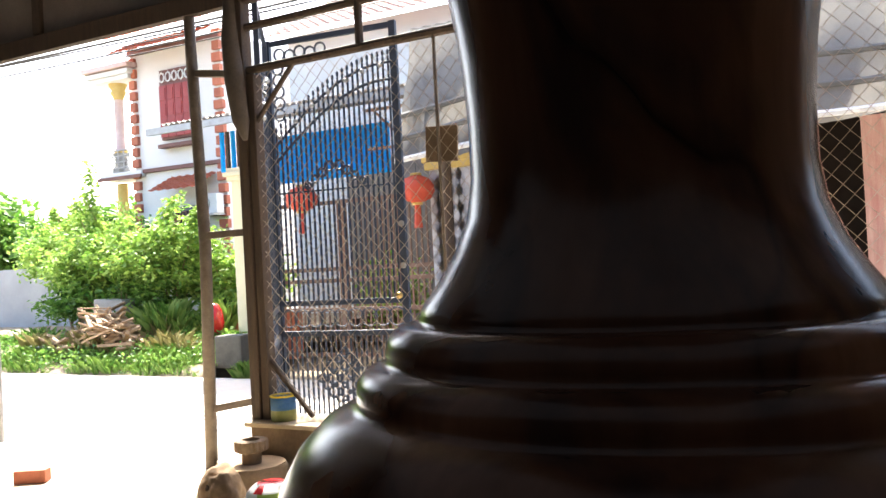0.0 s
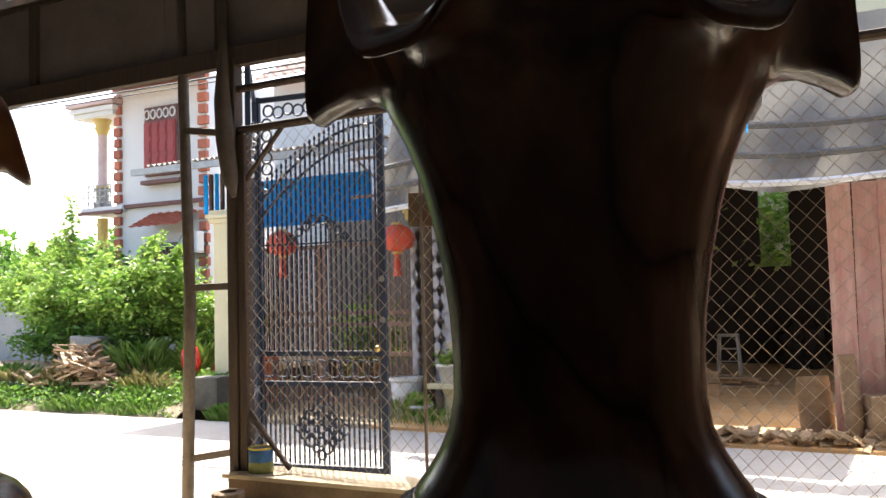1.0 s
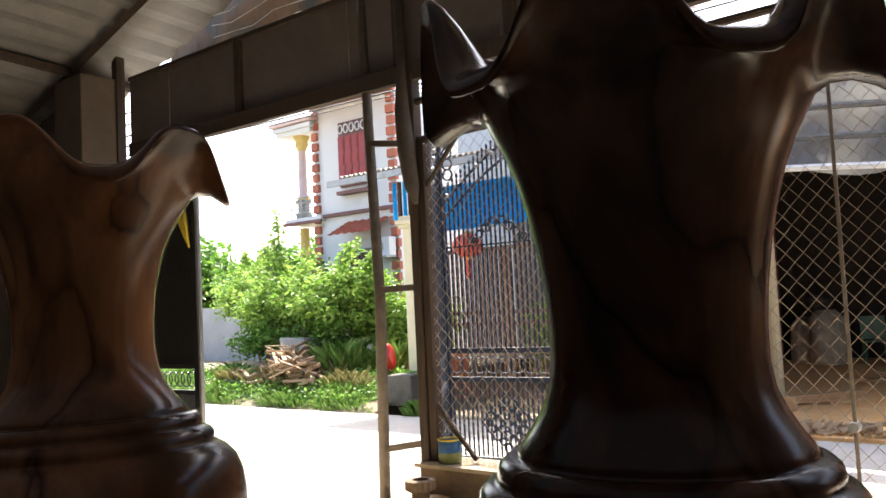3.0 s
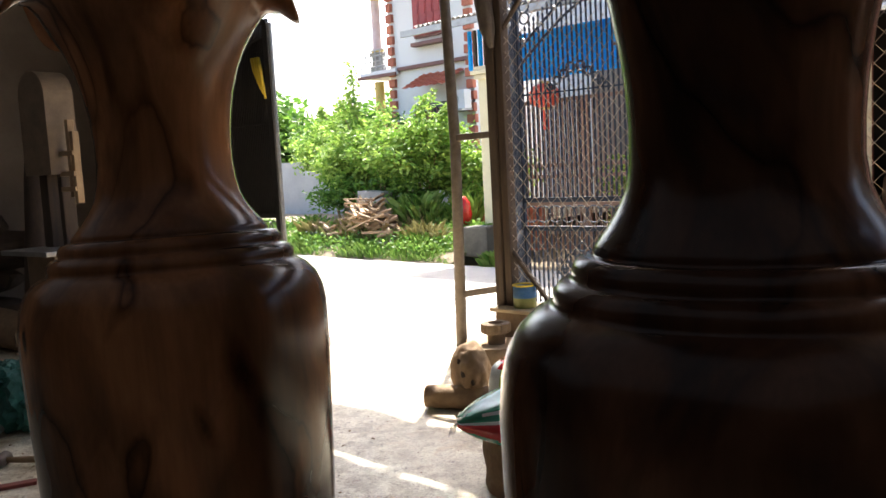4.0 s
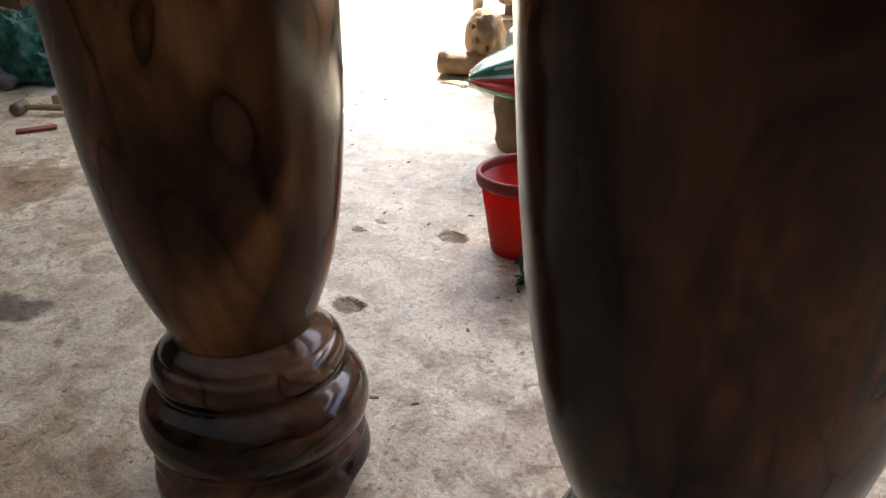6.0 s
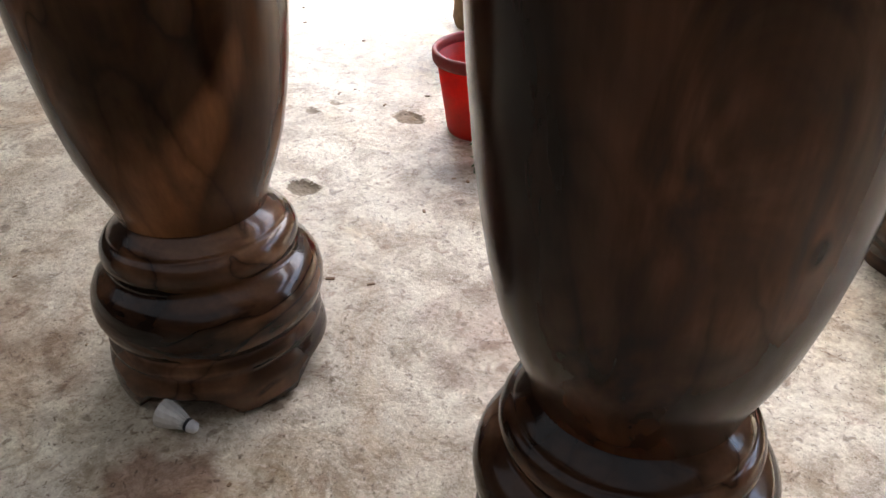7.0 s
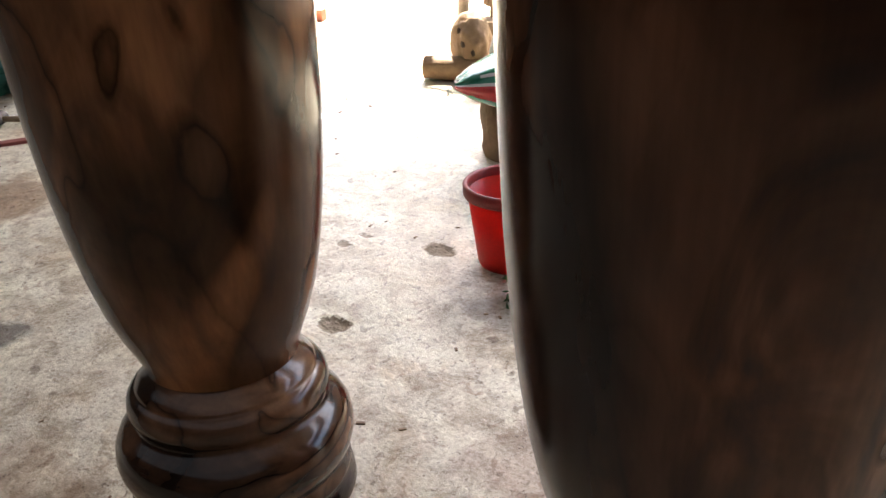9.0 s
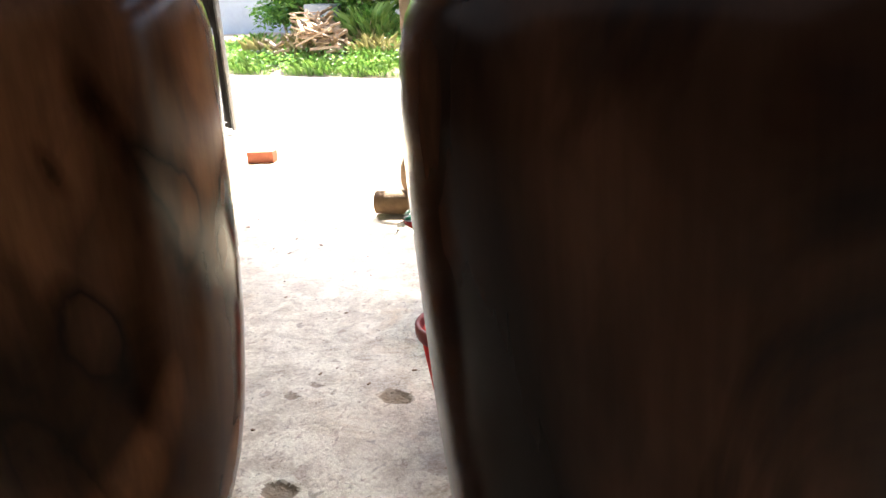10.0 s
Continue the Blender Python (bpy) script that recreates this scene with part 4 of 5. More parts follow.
part("film", b, [SACKGREEN, SACKRED, SACKWHITE], sack)
b = nb()
for k in range(4):
    tube(b, [(-0.49, 0.02 * k - 0.03, 0.105), (-0.53, 0.03 * k - 0.05, 0.10 - 0.015 * k), (-0.55, 0.02 * k - 0.02, 0.06)], 0.002, seg=4)
part("tie_thread", b, WHITEPLASTIC, sack)
sack2 = thing("plastic_sack", F @ pose(1.20, -1.30, 0.0, 0, 0, 10) @ Matrix.Diagonal((0.85, 0.85, 0.80, 1)), "upright lime and white printed sack by the root", "sack")
b = nb()
lathe(b, [(0.12, 0.0), (0.155, 0.03), (0.165, 0.15), (0.16, 0.30), (0.13, 0.40), (0.08, 0.44)], 26, lambda a, r, z, i: (r * (1 + 0.12 * noise.noise(Vector((math.cos(a) * 2, math.sin(a) * 2, z * 6)))), z), close=True)
for f in b.faces:
    c = f.calc_center_median()
    f.smooth = True
    an = math.atan2(c.y, c.x)
    f.material_index = 1 if c.z > 0.40 and -2.0 < an < -1.5 else 2 if (c.x > -0.03 and 0.06 < c.z < 0.36) else 0
part("film", b, [SACKWHITE, SACKRED, SACKLIME], sack2)

# bucket
bucket = thing("plastic_bucket", F @ pose(2.51, -2.86, 0.0), "red plastic bucket with a dirty rolled rim", "bucket")
b = nb()
lathe(b, [(0.001, 0.004), (0.108, 0.004), (0.112, 0.0), (0.116, 0.01), (0.150, 0.262), (0.146, 0.262), (0.111, 0.012), (0.001, 0.012)], 44)
part("shell", b, REDPLASTIC, bucket, smooth=True)
b = nb()
lathe(b, [(0.149, 0.246), (0.160, 0.246), (0.163, 0.256), (0.163, 0.280), (0.158, 0.286), (0.150, 0.286), (0.145, 0.280), (0.145, 0.255)], 44)
part("rim", b, DARKRED, bucket, "dirty dark red rim", smooth=True)
b = nb()
tube(b, [(0.155 * math.cos(a), 0.155 * math.sin(a), 0.262 - 0.055 * math.sin(a * 0.5) ** 2) for a in np.linspace(0, math.pi, 16)], 0.004)
part("bail", b, PALEMETAL, bucket)
# green frond beside the bucket
rng = np.random.default_rng(31)
fr = thing("cut_frond", F @ pose(2.72, -3.02, 0.0), "cut dark green fern frond leaning by the bucket", "plant")
b = nb()
stem = [Vector((0.02, 0.06, 0.27)), Vector((-0.01, 0.02, 0.19)), Vector((-0.03, -0.03, 0.09)), Vector((-0.02, -0.07, 0.012))]
tube(b, stem, 0.004)
part("stem", b, FROND, fr)
sp = np.array([np.array(stem[i].lerp(stem[i + 1], k)) + rng.normal(size=3) * 0.012 for i in range(3) for k in np.linspace(0, 1, 40)])
sp[:, 2] = np.maximum(sp[:, 2], 0.012)
lf = leaves("leaflet", sp, 0.016, FROND, rng, droop=0.8, long=3.5)
lf.parent = fr
tagged(lf, kind="stuff")

# shuttlecock at the vase's foot
sh = thing("shuttlecock", pose(-0.376, 0.737, 0.030, 0, 96, -22), "worn white feather shuttlecock lying on the floor", "shuttlecock")
b = nb()
lathe(b, [(0.0005, 0.018), (0.006, 0.017), (0.0115, 0.012), (0.0135, 0.004), (0.0135, -0.004), (0.0005, -0.005)], 18)
part("cork", b, WHITEPLASTIC, sh, smooth=True)
b = nb()
lathe(b, [(0.0137, -0.001), (0.0142, -0.004), (0.0140, -0.008), (0.0130, -0.009)], 18)
part("band", b, BLACK, sh)
for k in range(16):
    b = nb()
    a = k * math.tau / 16
    m = Matrix.Rotation(a, 4, "Z")
    w = [(0.012, -0.001, -0.006), (0.012, 0.001, -0.006), (0.023, 0.0055, -0.040), (0.031, 0.0075, -0.068), (0.030, -0.0065, -0.069), (0.022, -0.0050, -0.040)]
    top = [b.verts.new(m @ Vector(p)) for p in w]
    bot = [b.verts.new(m @ (Vector(p) + Vector((0.0008, 0, 0)))) for p in w]
    b.faces.new(top)
    b.faces.new(bot[::-1])
    for i in range(6):
        b.faces.new((top[i], bot[i], bot[(i + 1) % 6], top[(i + 1) % 6]))
    part("feather", b, FEATHER, sh)


# ---- stains and tools on the floor ----
rng = np.random.default_rng(5)
b = nb()
for i in range(150):
    u, n = rng.uniform(-1.2, 3.4), rng.uniform(-4.6, -1.0)
    p = F @ Vector((u, n, 0))
    s = rng.uniform(0.003, 0.009)
    box(b, p.x, p.y, s * 0.25, s * rng.uniform(1, 3), s, s * 0.5, rot=(0, 0, rng.uniform(0, 180)))
tagged(solo("wood_chips", b, BARK, Matrix(), "scattered small wood chips on the floor", "chips", kind="stuff"))

ham = thing("mallet", F @ pose(-0.42, -3.33, 0.0, 0, 0, 42), "steel hammer with a wooden handle on the floor", "hammer")
b = nb()
lathe(b, [(0.001, -0.06), (0.028, -0.06), (0.034, -0.05), (0.034, 0.05), (0.028, 0.06), (0.001, 0.06)], 18)
for v in b.verts:
    v.co = pose(-0.16, 0, 0.036, 90, 0, 0) @ v.co
part("head", b, PIPE, ham, smooth=True)
b = nb()
tube(b, [(-0.16, 0, 0.036), (0.0, 0, 0.034), (0.22, 0.0, 0.028)], [0.014, 0.018, 0.016], seg=10)
part("handle", b, RAWWOOD, ham, smooth=True)
b = nb()
box(b, -0.45, -3.12, 0.03, 0.34, 0.09, 0.06, rot=(0, 0, 40), bevel=0.006)
solo("timber_offcut", b, RAWWOOD, F, "brown timber offcut behind the hammer", "offcut")
b = nb()
box(b, -0.16, -3.50, 0.009, 0.19, 0.055, 0.018, rot=(0, 0, 68), bevel=0.004)
solo("chisel_blade", b, REDBOARD, F, "flat rusty chisel blade on the floor", "chisel")
b = nb()
box(b, -0.22, -3.22, 0.035, 0.13, 0.07, 0.07, rot=(0, 0, 42), bevel=0.004)
solo("small_carton", b, YELLOW, F, "small yellow carton beside the hammer handle", "carton")
b = nb()
tube(b, [(-1.02, -3.62, 0.02), (-0.88, -3.60, 0.035), (-0.76, -3.56, 0.025)], [0.03, 0.034, 0.022], seg=8)
solo("iron_bar", b, BLACK, F, "short black iron bar on the floor", "bar", smooth=True)
sk = thing("woven_sack", F @ pose(-1.22, -3.08, 0.0), "crumpled dark teal woven sack on the floor", "sack")
b = nb()
lump(b, 0, 0, 0.20, 0.22, 0.20, 0.22, 0.30, 2.6, 3, sub=4, flat=0.002)
lump(b, 0.16, 0.06, 0.11, 0.16, 0.15, 0.13, 0.4, 3, 8, sub=4, flat=0.002)
lump(b, -0.02, -0.10, 0.30, 0.15, 0.12, 0.12, 0.5, 3, 5, sub=4)
for v in b.verts:
    if v.co.z > 0.01:
        crease = abs(noise.noise(v.co * 9)) + 0.5 * abs(noise.noise(v.co * 21 + Vector((3, 1, 2))))
        v.co += (v.co - Vector((0.05, 0.0, 0.12))).normalized() * (0.045 * crease - 0.014)
part("cloth", b, TEAL, sk)
for i in range(5):
    b = nb()
    lump(b, -1.55 + 0.10 * i, -3.30 + 0.05 * (i % 2), 0.045, 0.09, 0.07, 0.05, 0.5, 3, i, sub=2, flat=0.001)
    solo("rag", b, RAG, F, "crumpled grey rag on the workshop floor", "rag", "rags by the sack", smooth=True)
b = nb()
box(b, -1.9, -2.95, 0.10, 0.7, 0.55, 0.012, rot=(16, 6, 30), bevel=0.002)
solo("plywood_sheet", b, RAWWOOD, F, "sheet of brown plywood leaning on rubble", "plywood")
log("trunk_log", (-5.6, -2.9, 0.42), (-3.55, -2.20, 0.17), 0.20, "large debarked trunk lying by the wall", r2=0.17)
log("trunk_log", (-5.2, -1.4, 0.12), (-3.4, -1.0, 0.12), 0.12, "smaller trunk lying behind the large one")
log("crooked_trunk", (-4.2, -1.9, 0.0), (-4.9, -1.5, 1.7), 0.13, "crooked trunk leaning against the wall", wood=OLDTIMBER)
log("crooked_trunk", (-4.5, -2.6, 0.0), (-5.6, -2.5, 1.5), 0.10, "crooked trunk leaning against the wall", wood=OLDTIMBER)
b = nb()
box(b, -2.75, -2.95, 0.35, 0.04, 0.02, 0.85, rot=(0, 52, 30), bevel=0.003)
solo("yellow_batten", b, RAWWOOD, F, "pale thin batten leaning on the trunk", "batten")
b = nb()
for i in range(160):
    u, n = rng.uniform(-3.4, -1.3), rng.uniform(-3.1, -1.9)
    s = rng.uniform(0.02, 0.06)
    box(b, u, n, 0.02 + rng.uniform(0, 0.06), s * 2, s, s * 0.3, rot=(rng.uniform(-25, 25), rng.uniform(-25, 25), rng.uniform(0, 180)))
solo("shavings", b, [RAWWOOD], F, "heap of wood shavings and scraps", "shavings", kind="stuff")

slabs = thing("slab_stack", F @ pose(-5.2, -2.2, 0.0, 0, 0, 60), "stack of thick dark timber slabs by the wall", "timber stack")
for i in range(7):
    b = nb()
    lump(b, rng.uniform(-0.5, 0.5), rng.uniform(-0.1, 0.1), 0.22 + 0.30 * (i // 2), 0.75, 0.30, 0.20, 0.22, 1.4, i, sub=3, flat=0.0)
    part("slab", b, OLDTIMBER, slabs)
# bandsaw by the left wall
saw = thing("bandsaw", F @ pose(-3.35, -1.95, 0.0, 0, 0, 8), "old brown bandsaw with an arched wheel cover", "bandsaw")
b = nb()
prof = [(-0.21, 1.55)] + [(0.21 * math.cos(a), 2.22 + 0.21 * math.sin(a)) for a in np.linspace(math.pi, 0, 18)] + [(0.21, 1.55)]
fr_, bk = [b.verts.new((x, -0.13, z)) for x, z in prof], [b.verts.new((x, 0.13, z)) for x, z in prof]
b.faces.new(fr_)
b.faces.new(bk[::-1])
for i in range(len(prof)):
    j = (i + 1) % len(prof)
    b.faces.new((fr_[i], bk[i], bk[j], fr_[j]))
part("wheel_cover", b, MACHINE, saw)
for x, w in ((-0.12, 0.13), (0.14, 0.06)):
    b = nb()
    box(b, x, 0.03, 1.2, w, 0.12, 0.8, bevel=0.01)
    part("column", b, OLDTIMBER, saw)
b = nb()
box(b, 0.05, -0.05, 0.90, 0.75, 0.62, 0.04, bevel=0.006)
part("table", b, PALEMETAL, saw, "worn steel table")
b = nb()
box(b, 0.02, 0.0, 0.44, 0.46, 0.40, 0.88, bevel=0.02)
part("base", b, MACHINE, saw)
for x, z0, z1 in ((0.33, 1.35, 2.0), (0.39, 1.30, 1.9)):
    b = nb()
    box(b, x, 0, (z0 + z1) / 2, 0.045, 0.06, z1 - z0, bevel=0.004)
    part("guide_rail", b, RAWWOOD, saw)
for z in (1.42, 1.55, 1.72):
    b = nb()
    box(b, 0.30, -0.02, z, 0.22, 0.05, 0.04, bevel=0.004)
    part("guide_block", b, RAWWOOD, saw)

# brick by the gate's foot
b = nb()
box(b, -1.42, -0.70, 0.045, 0.22, 0.10, 0.09, rot=(0, 0, 30), bevel=0.006)
solo("loose_brick", b, REDBRICK, F, "loose orange brick in the gateway", "brick")


# ---- across the road: verge, grey wall, shrubs, woodpile ----
b = nb()
NXV, prof = 60, [(4.10, -0.06), (4.25, 0.02), (4.7, 0.16), (5.4, 0.34), (6.4, 0.42), (9.9, 0.45)]
rows = []
for n_, z in prof:
    rows.append([b.verts.new((-26 + 21.5 * i / NXV, n_ + (0.12 * noise.noise(Vector((i * 0.9, n_, 0))) if n_ < 6 else 0), z + (0.06 * noise.noise(Vector((i * 0.5, n_ * 2, 3))) if 4.2 < n_ < 9 else 0))) for i in range(NXV + 1)])
for p, q in zip(rows, rows[1:]):
    for i in range(NXV):
        b.faces.new((p[i], p[i + 1], q[i + 1], q[i]))
solo("verge", b, EARTH, F, "grassy earth bank beside the road", "verge", kind="structure", smooth=True)


def verge_z(n):
    return float(np.interp(n, [4.10, 4.25, 4.7, 5.4, 6.4], [-0.06, 0.02, 0.16, 0.34, 0.42]))


def grass(name, count, u0, u1, n0, n1, h, material, seed, label):
    g = np.random.default_rng(seed)
    u, n = g.uniform(u0, u1, count), g.uniform(n0, n1, count)
    z = np.array([verge_z(k) - 0.03 for k in n])
    hh = h * g.uniform(0.4, 1.3, count) * (0.55 + 0.45 * np.sin(u * 3.1) * np.sin(n * 4.3 + u))
    a = g.uniform(0, 6.28, count)
    w = 0.003 + hh * 0.014
    lean = g.uniform(0.15, 0.7, count)
    base = np.stack([u, n, z], 1)
    side = np.stack([np.cos(a), np.sin(a), 0 * a], 1) * w[:, None]
    out = np.stack([-np.sin(a), np.cos(a), 0 * a], 1)
    mid = base + out * (hh * lean * 0.4)[:, None] + np.array([0, 0, 1]) * (hh * 0.65)[:, None]
    tip = base + out * (hh * lean)[:, None] + np.array([0, 0, 1]) * hh[:, None] * 0.9
    v = np.stack([base - side, base + side, mid + side * 0.7, tip, mid - side * 0.7], 1).reshape(-1, 3)
    k = np.arange(count)[:, None] * 5
    me = bpy.data.meshes.new(name)
    me.from_pydata(v.tolist(), [], (k + [0, 1, 2, 3, 4]).tolist())
    me.materials.append(material)
    ob = new(name, me)
    ob.matrix_world = F
    return tagged(ob, label, "grass", kind="stuff")


grass("grass", 30000, -15, -4.5, 4.15, 5.6, 0.26, GRASS, 1, "green grass and low weeds on the roadside bank")
grass("tall_grass", 5200, -7.6, -5.4, 5.3, 6.0, 0.62, GRASS, 2, "tall drooping grass above the woodpile")
grass("dry_grass", 3600, -9.0, -5.2, 4.7, 5.5, 0.46, STRAW, 3, "dry straw-coloured grass among the weeds")
grass("grass_tuft", 500, -3.95, -3.55, 4.12, 4.4, 0.20, GRASS, 4, "small grass tuft at the road's edge")
rng = np.random.default_rng(9)
sp = np.stack([rng.uniform(-13, -4.55, 5200), rng.uniform(4.2, 5.4, 5200), np.zeros(5200)], 1)
sp[:, 2] = [verge_z(k) + rng.uniform(0.0, 0.22) for k in sp[:, 1]]
lf = leaves("weeds", sp, 0.045, WEED, rng, droop=0.0, long=1.6)
lf.matrix_world = F
tagged(lf, "broad-leaved weeds on the roadside bank", "weeds", kind="stuff")

shrub("shrub", -8.75, 6.3, 1.66, 1.15, 0.8, 0.55, 150, 85, 0.048, 1, "dense bright green shrub behind the woodpile", sprays=9)
shrub("shrub", -7.20, 6.3, 1.72, 0.95, 0.8, 0.58, 130, 85, 0.048, 2, "dense bright green shrub beside the pillar", sprays=6)
shrub("shrub", -10.4, 6.9, 1.90, 1.1, 0.8, 0.52, 120, 80, 0.048, 3, "green shrub leaning over the grey wall", sprays=9)
shrub("shrub", -5.95, 6.7, 1.20, 0.75, 0.6, 0.62, 90, 55, 0.06, 4, "lower green shrub by the cream pillar")
shrub("shrub", -12.0, 8.6, 2.15, 2.0, 0.9, 0.75, 130, 50, 0.06, 5, "green shrub behind the grey wall", LEAF_DARK)
shrub("shrub", -8.3, 6.0, 0.95, 1.7, 0.45, 0.42, 100, 45, 0.05, 6, "drooping undergrowth below the shrubs", LEAF_DARK)
# long shoots that rise above the shrubs
for i, (u, n, z0, h, du) in enumerate(((-8.9, 6.4, 2.1, 1.50, -0.25), (-8.6, 6.3, 2.1, 0.85, -0.55), (-9.6, 6.8, 2.2, 0.75, -0.4), (-7.9, 6.4, 2.1, 0.65, 0.75), (-7.0, 6.4, 2.1, 0.45, 0.5), (-10.6, 7.0, 2.3, 0.55, -0.3))):
    rng = np.random.default_rng(40 + i)
    t = thing("climbing_shoot", F @ pose(u, n, 0.4), "slender leafy shoot rising from the shrubs", "shoot", "shoots above the shrubs")
    pts = [Vector((du * k * k * 1.2 + 0.05 * math.sin(k * 7 + i), 0.05 * math.sin(k * 5), (z0 - 0.4) * min(1, k * 2) * 0.5 + (z0 - 0.4) * 0.5 * min(1, k * 2) + max(0, k - 0.5) * 2 * h)) for k in np.linspace(0, 1, 12)]
    pts[0].z = -0.05
    b = nb()
    tube(b, pts, [0.016 - 0.001 * k for k in range(12)], seg=4)
    part("stem", b, BARK, t)
    sp = np.concatenate([np.array(pts[6 + k // 9].lerp(pts[min(7 + k // 9, 11)], (k % 9) / 9))[None] + rng.normal(size=(6, 3)) * 0.05 for k in range(46)])
    ob = leaves("leaf_spray", sp, 0.05, LEAF, rng)
    ob.parent = t
    tagged(ob, kind="stuff")

wall("garden_wall", -12.6, 7.6, 0.75, 6.4, 0.2, 1.9, GREYWALL, "low grey cement garden wall")
b = nb()
box(b, -10.2, 7.46, 1.35, 0.28, 0.03, 0.30, bevel=0.004)
solo("meter_box", b, WHITEPLASTIC, F, "small white meter box on the garden wall", "box")
pile = thing("woodpile", F @ pose(-7.38, 4.98, 0.33), "heap of split firewood on the bank", "woodpile")
rng = np.random.default_rng(12)
for i in range(150):
    x = max(-0.95, min(0.95, rng.normal() * 0.48))
    z = rng.uniform(0.0, 0.62) * max(0.05, 1 - abs(x) / 1.05)
    b = nb()
    L, w = rng.uniform(0.3, 0.75), rng.uniform(0.03, 0.07)
    box(b, x, rng.normal() * 0.16, z, L, w, w * rng.uniform(0.35, 0.8), rot=(rng.uniform(-30, 30), rng.uniform(-28, 28), rng.uniform(-50, 50)))
    part("billet", b, RAWWOOD if rng.uniform() < 0.6 else BARK, pile)
b = nb()
box(b, -8.30, 4.78, 0.26, 0.9, 0.22, 0.10, rot=(0, 4, 8), bevel=0.01)
solo("grey_plank", b, STONE, F, "weathered grey plank on the bank", "plank")
b = nb()
box(b, -7.80, 5.60, 0.86, 0.62, 0.30, 0.34, rot=(0, 3, 5), bevel=0.01)
solo("grey_crate", b, STONE, F, "grey weathered crate among the shrubs", "crate")
b = nb()
box(b, -4.38, 4.72, 0.26, 0.42, 0.36, 0.46, rot=(0, 0, 12), bevel=0.03)
solo("stone_block", b, mat("mossy_dark_stone", (0.10, 0.095, 0.08), (0.17, 0.16, 0.13), 0.95, scale=7, bump=0.6), F, "dark rough stone block at the road's edge", "stone")
b = nb()
lump(b, -5.27, 5.30, 0.68, 0.15, 0.13, 0.24, 0.35, 2.4, 2, sub=3)
solo("red_bag", b, SACKRED, F, "bulging red plastic bag beside the pillar", "bag", smooth=True)
wall("brick_kerb", -5.0, 6.0, 0.36, 1.6, 0.22, 0.75, REDBRICK, "low red brick garden wall")

# ---- white house with brick quoins ----
house = thing("white_house", F, "white two-storey house with red brick quoins", "house")
b = nb()
box(b, -10.5, 13.0, 3.2, 2.85, 6.0, 7.3)
part("wall", b, WHITEWALL, house)
for u0, w in ((-11.82, 0.22), (-9.15, 0.26)):
    for i in range(24):
        b = nb()
        box(b, u0, 9.97, 0.6 + i * 0.27, w if i % 2 else w * 0.8, 0.12, 0.20, bevel=0.01)
        part("quoin_brick", b, REDBRICK, house)
for z in (6.75, 3.90):
    b = nb()
    box(b, -10.5, 9.96, z, 2.9, 0.12, 0.09, bevel=0.01)
    part("band", b, BROWNTRIM, house)
win = nb()
box(win, -10.39, 9.95, 5.38, 1.02, 0.10, 1.64, bevel=0.01)
win = part("window", win, BROWNTRIM, house)
for k in range(4):
    b = nb()
    box(b, -10.76 + 0.245 * k, 9.88, 5.22, 0.235, 0.05, 1.22, bevel=0.01)
    part("shutter", b, REDPAINT, win, "dark red louvred shutter")
    for z in (4.85, 5.25, 5.62):
        b = nb()
        box(b, -10.76 + 0.245 * k, 9.85, z, 0.16, 0.02, 0.28, bevel=0.006)
        part("shutter_panel", b, REDPAINT, win)
for k in range(5):
    b = nb()
    tube(b, [(-10.79 + 0.20 * k + 0.08 * math.cos(a), 9.87, 6.02 + 0.11 * math.sin(a)) for a in np.linspace(0, math.tau, 9)], 0.022, seg=4)
    part("lattice", b, WHITEWALL, win)
b = nb()
box(b, -10.30, 9.87, 4.40, 1.2, 0.22, 0.09, bevel=0.01)
part("sill", b, BROWNTRIM, house)


def tiled(name, u0, u1, n0, z0, n1, z1, material, parent, courses=8):
    """A pitched roof with rounded tile courses, as one part."""
    b = nb()
    n = int((u1 - u0) / 0.06)
    rows = []
    for j in range(courses * 2 + 1):
        k = (j // 2 + (j % 2) * 0.98) / courses
        dz = 0.03 if j % 2 == 0 else 0.0
        rows.append([b.verts.new((u0 + (u1 - u0) * i / n, n0 + (n1 - n0) * k, z0 + (z1 - z0) * k + dz + 0.018 * math.cos(i * math.pi * 0.5))) for i in range(n + 1)])
    for p, q in zip(rows, rows[1:]):
        for i in range(n):
            b.faces.new((p[i], p[i + 1], q[i + 1], q[i]))
    bmesh.ops.solidify(b, geom=b.faces[:], thickness=0.05)
    return part(name, b, material, parent)


tiled("porch_roof", -10.72, -9.35, 9.2, 3.28, 9.96, 3.66, REDTILE, house, 5)
tiled("eaves_roof", -11.75, -9.3, 9.1, 6.55, 10.1, 7.05, REDTILE, house, 6)
tiled("main_roof", -12.2, -9.0, 9.3, 7.0, 13.0, 8.6, REDTILE, house, 16)
b = nb()
box(b, -10.35, 9.93, 2.62, 1.25, 0.12, 0.70, bevel=0.01)
w2 = part("window", b, GLASSY, house)
for k in range(6):
    b = nb()
    tube(b, [(-10.85 + 0.20 * k + 0.085 * math.cos(a), 9.84, 2.72 + 0.13 * math.sin(a)) for a in np.linspace(0, math.tau, 7)], 0.022, seg=4)
    part("lattice", b, BROWNTRIM, w2)
b = nb()
box(b, -12.28, 10.9, 3.86, 1.4, 2.1, 0.16, bevel=0.02)
part("balcony_slab", b, WHITEWALL, house)
b = nb()
box(b, -12.28, 9.82, 3.80, 1.46, 0.06, 0.08)
part("balcony_trim", b, BROWNTRIM, house)
b = nb()
